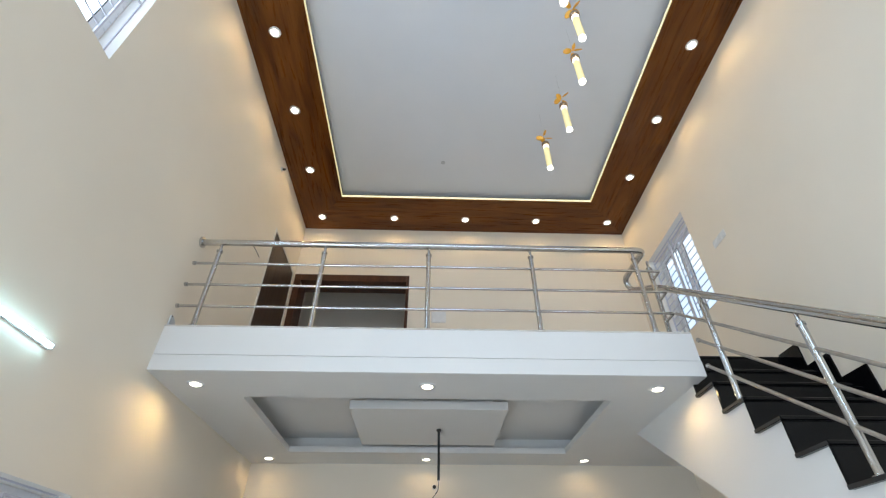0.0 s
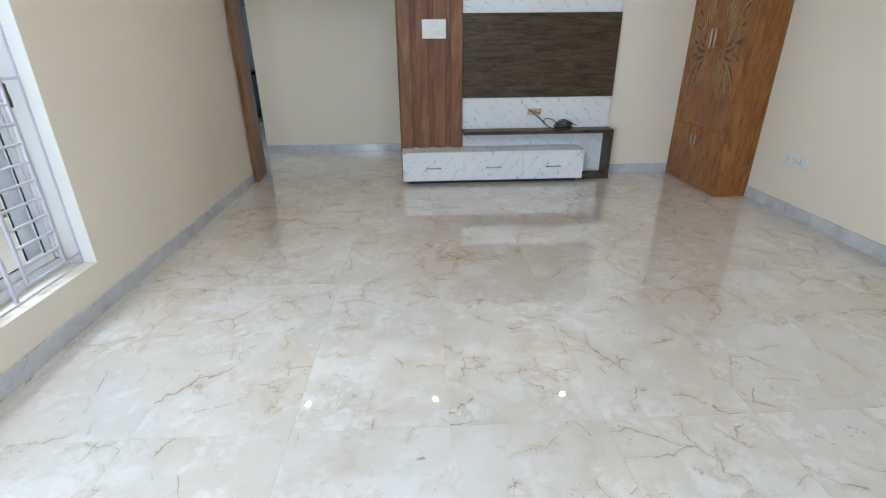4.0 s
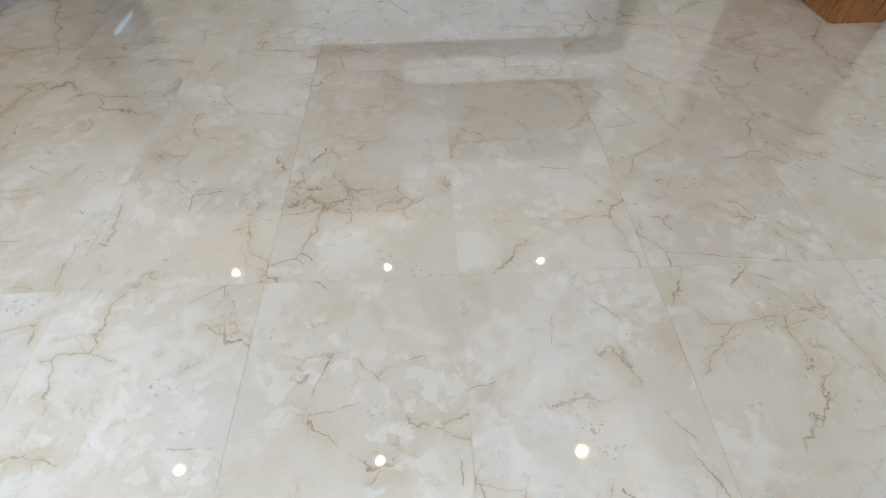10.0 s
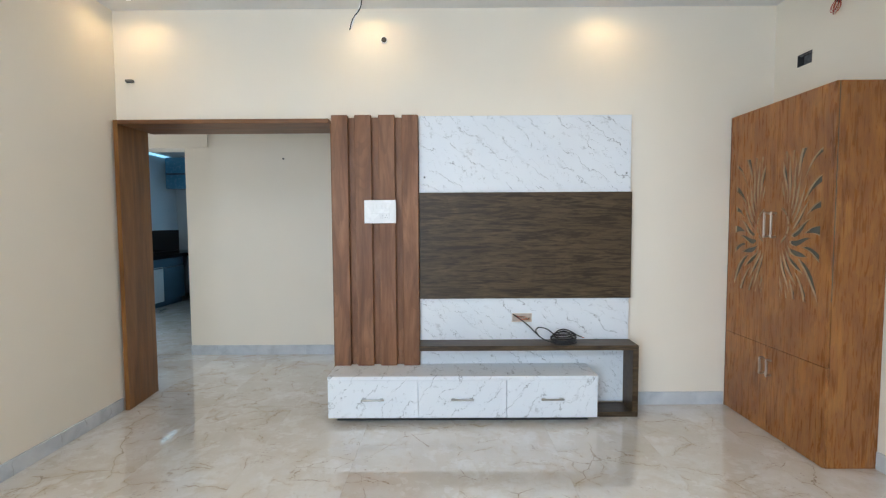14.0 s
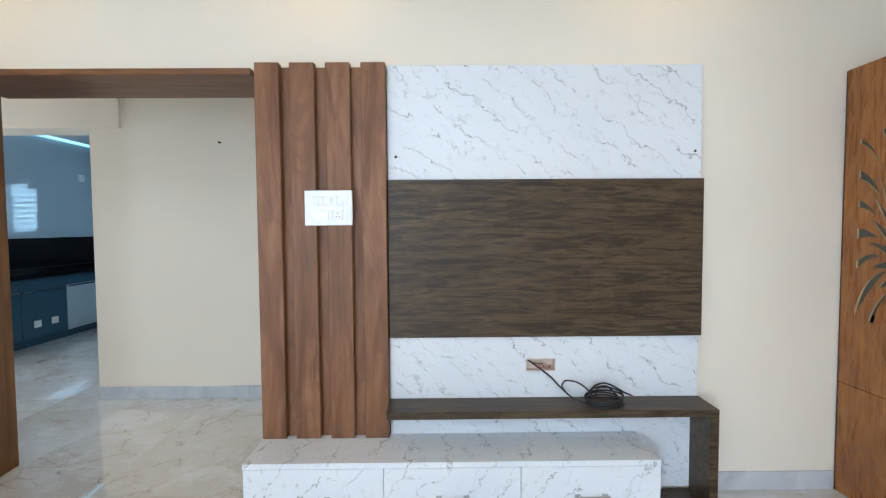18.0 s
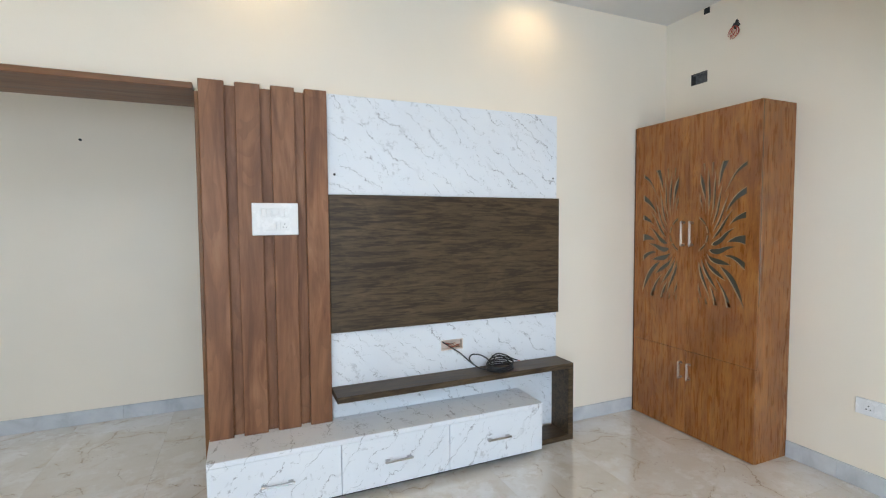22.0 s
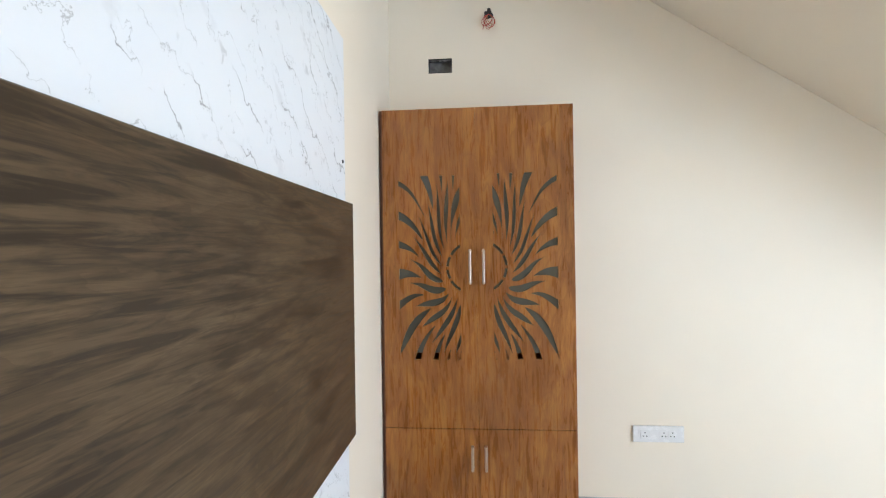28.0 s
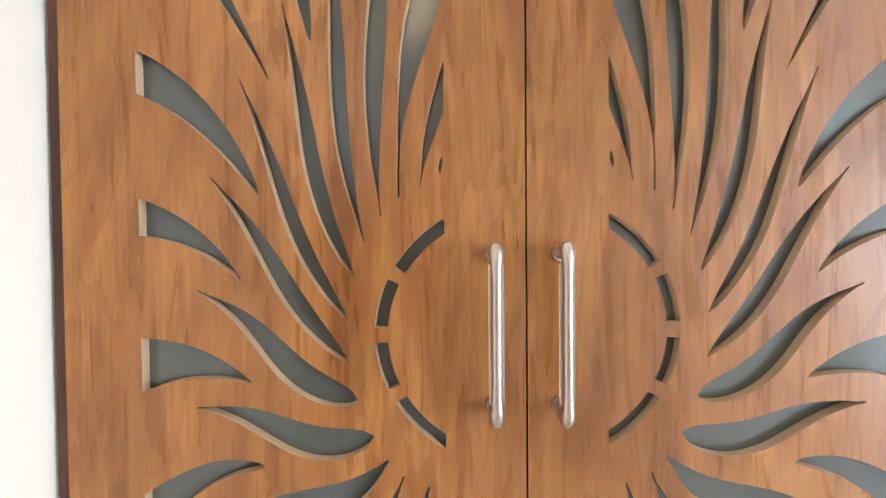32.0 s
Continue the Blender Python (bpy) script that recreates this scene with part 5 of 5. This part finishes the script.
solid("hall_hook", cyl(bmesh.new(), (-0.842, 7.1945, 2.03), (-0.842, 7.175, 2.03), 0.008, n=10), SLOT, "small dark hook on the passage wall", "hook")
camdot = thing("wall_camera", (XL, 4.43, 6.0), "small white wall camera near the wooden border", "camera")
part("base", cyl(bmesh.new(), (XL + 0.0005, 4.43, 6.0), (XL + 0.02, 4.43, 6.0), 0.028, n=18), PLASTIC, camdot)
part("lens", cyl(bmesh.new(), (XL + 0.0202, 4.43, 6.0), (XL + 0.05, 4.42, 5.985), 0.016, n=14), SLOT, camdot)
usp = thing("switch_plate", (0.41, YU, 4.72), "white switch plate on the gallery wall", "switch plate")
part("frame", B(0.315, 0.505, YU - 0.011, YU - 0.0005, 4.635, 4.80, 0.003), PLASTIC, usp)
part("switch", B(0.33, 0.49, YU - 0.014, YU - 0.0112, 4.65, 4.785, 0.002), PLASTIC, usp)

ssp = thing("switch_plate", (XR, 3.94, 4.60), "long white switch plate beside the stair window", "switch plate")
part("frame", B(XR - 0.011, XR - 0.0005, 3.83, 4.05, 4.565, 4.645, 0.003), PLASTIC, ssp)
for i in range(4):
    part("switch", B(XR - 0.0135, XR - 0.0112, 3.85 + 0.046 * i, 3.893 + 0.046 * i, 4.58, 4.63, 0.0015), PLASTIC, ssp)
# thin irregular brown piece between the grille's end upright and the reveal
chip = thing("grille_patch", (XL - 0.07, 3.08, 1.14), "thin irregular brown patch on the white window grille edge", "damage")
part("patch", prism(bmesh.new(), [(3.079, 1.195), (3.087, 1.192), (3.086, 1.16), (3.091, 1.125), (3.089, 1.092), (3.083, 1.090), (3.080, 1.13)], "x", XL - 0.085, XL - 0.060), plain("dull_brown", (0.16, 0.09, 0.05), 0.8, vary=0.4), chip)

fan = thing("fan_rod", (0.395, 4.76, 2.96), "black fan down-rod with loose wires and no fan", "fan rod")
part("rod", cyl(bmesh.new(), (0.395, 4.76, 2.9595), (0.395, 4.76, 2.535), 0.011, n=14), CABLE, fan, "dark steel rod", True)
part("collar", cyl(bmesh.new(), (0.395, 4.76, 2.9597), (0.395, 4.76, 2.945), 0.022, n=16), CABLE, fan)
part("wire", tube(bmesh.new(), rounded([(0.395, 4.76, 2.54), (0.392, 4.76, 2.47), (0.36, 4.76, 2.42), (0.335, 4.76, 2.355)], 0.05), 0.004, 8), PLASTIC, fan)
part("wire", tube(bmesh.new(), rounded([(0.397, 4.76, 2.54), (0.39, 4.755, 2.45), (0.345, 4.755, 2.40), (0.332, 4.755, 2.345)], 0.05), 0.003, 8), CABLE, fan)

solid("wall_batten", B(-0.15, 0.80, YU - 0.022, YU - 0.0005, 5.866, 5.902, 0.003), WHITE, "thin white batten high on the gallery wall", "batten")
stub = thing("skirting_end", (XL, 3.47, ZF2), "grey marble skirting end at the balcony edge", "skirting end")
part("stone", prism(bmesh.new(), [(3.405, ZF2 + 0.001), (3.56, ZF2 + 0.001), (3.44, ZF2 + 0.088), (3.405, ZF2 + 0.088)], "x", XL + 0.0005, XL + 0.012), SKIRT, stub)
part("chip", B(XL + 0.0122, XL + 0.014, 3.405, 3.418, ZF2 + 0.076, ZF2 + 0.088), SLOT, stub)
ww = thing("wire_stub", (XL, 4.4, 4.70), "short grey wire end on the gallery wall", "wire")
part("wire", tube(bmesh.new(), [(XL + 0.0005, 4.33, 4.705), (XL + 0.012, 4.40, 4.70), (XL + 0.02, 4.50, 4.685)], 0.0035, 8), CONDUIT, ww)
hook = thing("ceiling_hook", (0.429, 4.562, 6.34), "small grey hook plate under the upper ceiling", "hook")
part("plate", cyl(bmesh.new(), (0.429, 4.562, 6.3395), (0.429, 4.562, 6.335), 0.028, n=16), SKIRT, hook)

# gallery doors
gd = thing("door_1", (XL - 0.1, 5.2, ZF2), "closed dark brown flush door on the gallery", "door")
gd["kind"] = "structure"
part("leaf", B(XL - 0.040, XL - 0.002, UP_DOOR[0] + 0.031, UP_DOOR[1] - 0.031, ZF2 + 0.005, 5.308, 0.002), wood("dark_door_veneer", (0.03, 0.016, 0.010), (0.055, 0.03, 0.018), (0.08, 0.045, 0.027)), gd)
for y0, y1, z0, z1 in ((UP_DOOR[0] + 0.001, UP_DOOR[0] + 0.030, ZF2, 5.339), (UP_DOOR[1] - 0.030, UP_DOOR[1] - 0.001, ZF2, 5.339), (UP_DOOR[0] + 0.031, UP_DOOR[1] - 0.031, 5.309, 5.339)):
    part("frame", B(XL - 0.12, XL + 0.006, y0, y1, z0 + 0.001, z1), UPPER, gd)
gp = thing("door_2", (-0.8, 5.9, ZF2), "brown wooden door frame of an open gallery doorway", "door frame")
gp["kind"] = "structure"
x0, x1, zt = BACK_DOOR[0], BACK_DOOR[1], BACK_DOOR[3]
DOORWOOD = wood("dark_red_brown_veneer", (0.035, 0.011, 0.005), (0.075, 0.026, 0.011), (0.11, 0.042, 0.018))
part("jamb", B(x0 - 0.02, x0 + 0.065, YU - 0.015, 6.09, ZF2 + 0.001, zt + 0.04), DOORWOOD, gp)
part("jamb", B(x1 - 0.02, x1 + 0.02, YU - 0.015, 6.09, ZF2 + 0.001, zt + 0.04), DOORWOOD, gp)
part("head", B(x0 + 0.066, x1 - 0.021, YU - 0.015, 6.09, zt - 0.06, zt + 0.04), DOORWOOD, gp)

# ---------------------------------------------------------------- skirting, then floor tiles
def skirting(name, along, a, b, plane, into, z=0.0, h=0.092):
    base = None
    e = a
    i = 0
    while e < b - 0.01:
        f = min(e + 1.2, b)
        p, q = sorted((plane + into * 0.0005, plane + into * 0.014))
        bm = B(e + 0.0006, f - 0.0006, p, q, z + 0.0005, z + h, 0.0015) if along == "x" else B(p, q, e + 0.0006, f - 0.0006, z + 0.0005, z + h, 0.0015)
        if base is None:
            base = tagged(new(name, mesh_of(name, bm, SKIRT)), "pale grey marble skirting along the wall", "skirting", "", "structure")
        else:
            part("skirting_piece", bm, SKIRT, base)
        e = f
        i += 1


skirting("baseboard_west", "y", YBACK, 5.727, XL, 1)
skirting("baseboard_east", "y", YBACK, 4.866, XR, -1, h=0.1)
skirting("baseboard_north", "x", 2.156, 2.880, YT, -1, h=0.096)
skirting("baseboard_hall", "x", -1.856, 1.49, 7.195, -1, h=0.1)

floor = solid("floor", B(-4.62, XR + 0.22, YBACK - 0.2, 11.65, -0.15, -0.004), GROUT, "polished cream marble-look tiled floor", "floor", "structure")


def tile_area(x0, x1, y0, y1):
    i0, i1 = math.floor((x0 - 0.27) / 0.6), math.ceil((x1 - 0.27) / 0.6)
    j0, j1 = math.floor((y0 - 3.36) / 1.2), math.ceil((y1 - 3.36) / 1.2)
    gap = 0.0004
    for i in range(i0, i1):
        for j in range(j0, j1):
            a, b = max(x0, 0.27 + 0.6 * i + gap), min(x1, 0.27 + 0.6 * (i + 1) - gap)
            c, d = max(y0, 3.36 + 1.2 * j + gap), min(y1, 3.36 + 1.2 * (j + 1) - gap)
            if b - a > 0.01 and d - c > 0.01:
                part("tile", B(a, b, c, d, -0.0035, 0.0), TILE, floor)


tile_area(XL, XR, YBACK, YT)
tile_area(-1.575, -0.015, YT + 0.0005, 6.10)
tile_area(-4.40, 1.50, 6.1005, 7.195)
tile_area(-4.40, -1.21, 7.1955, 11.5)
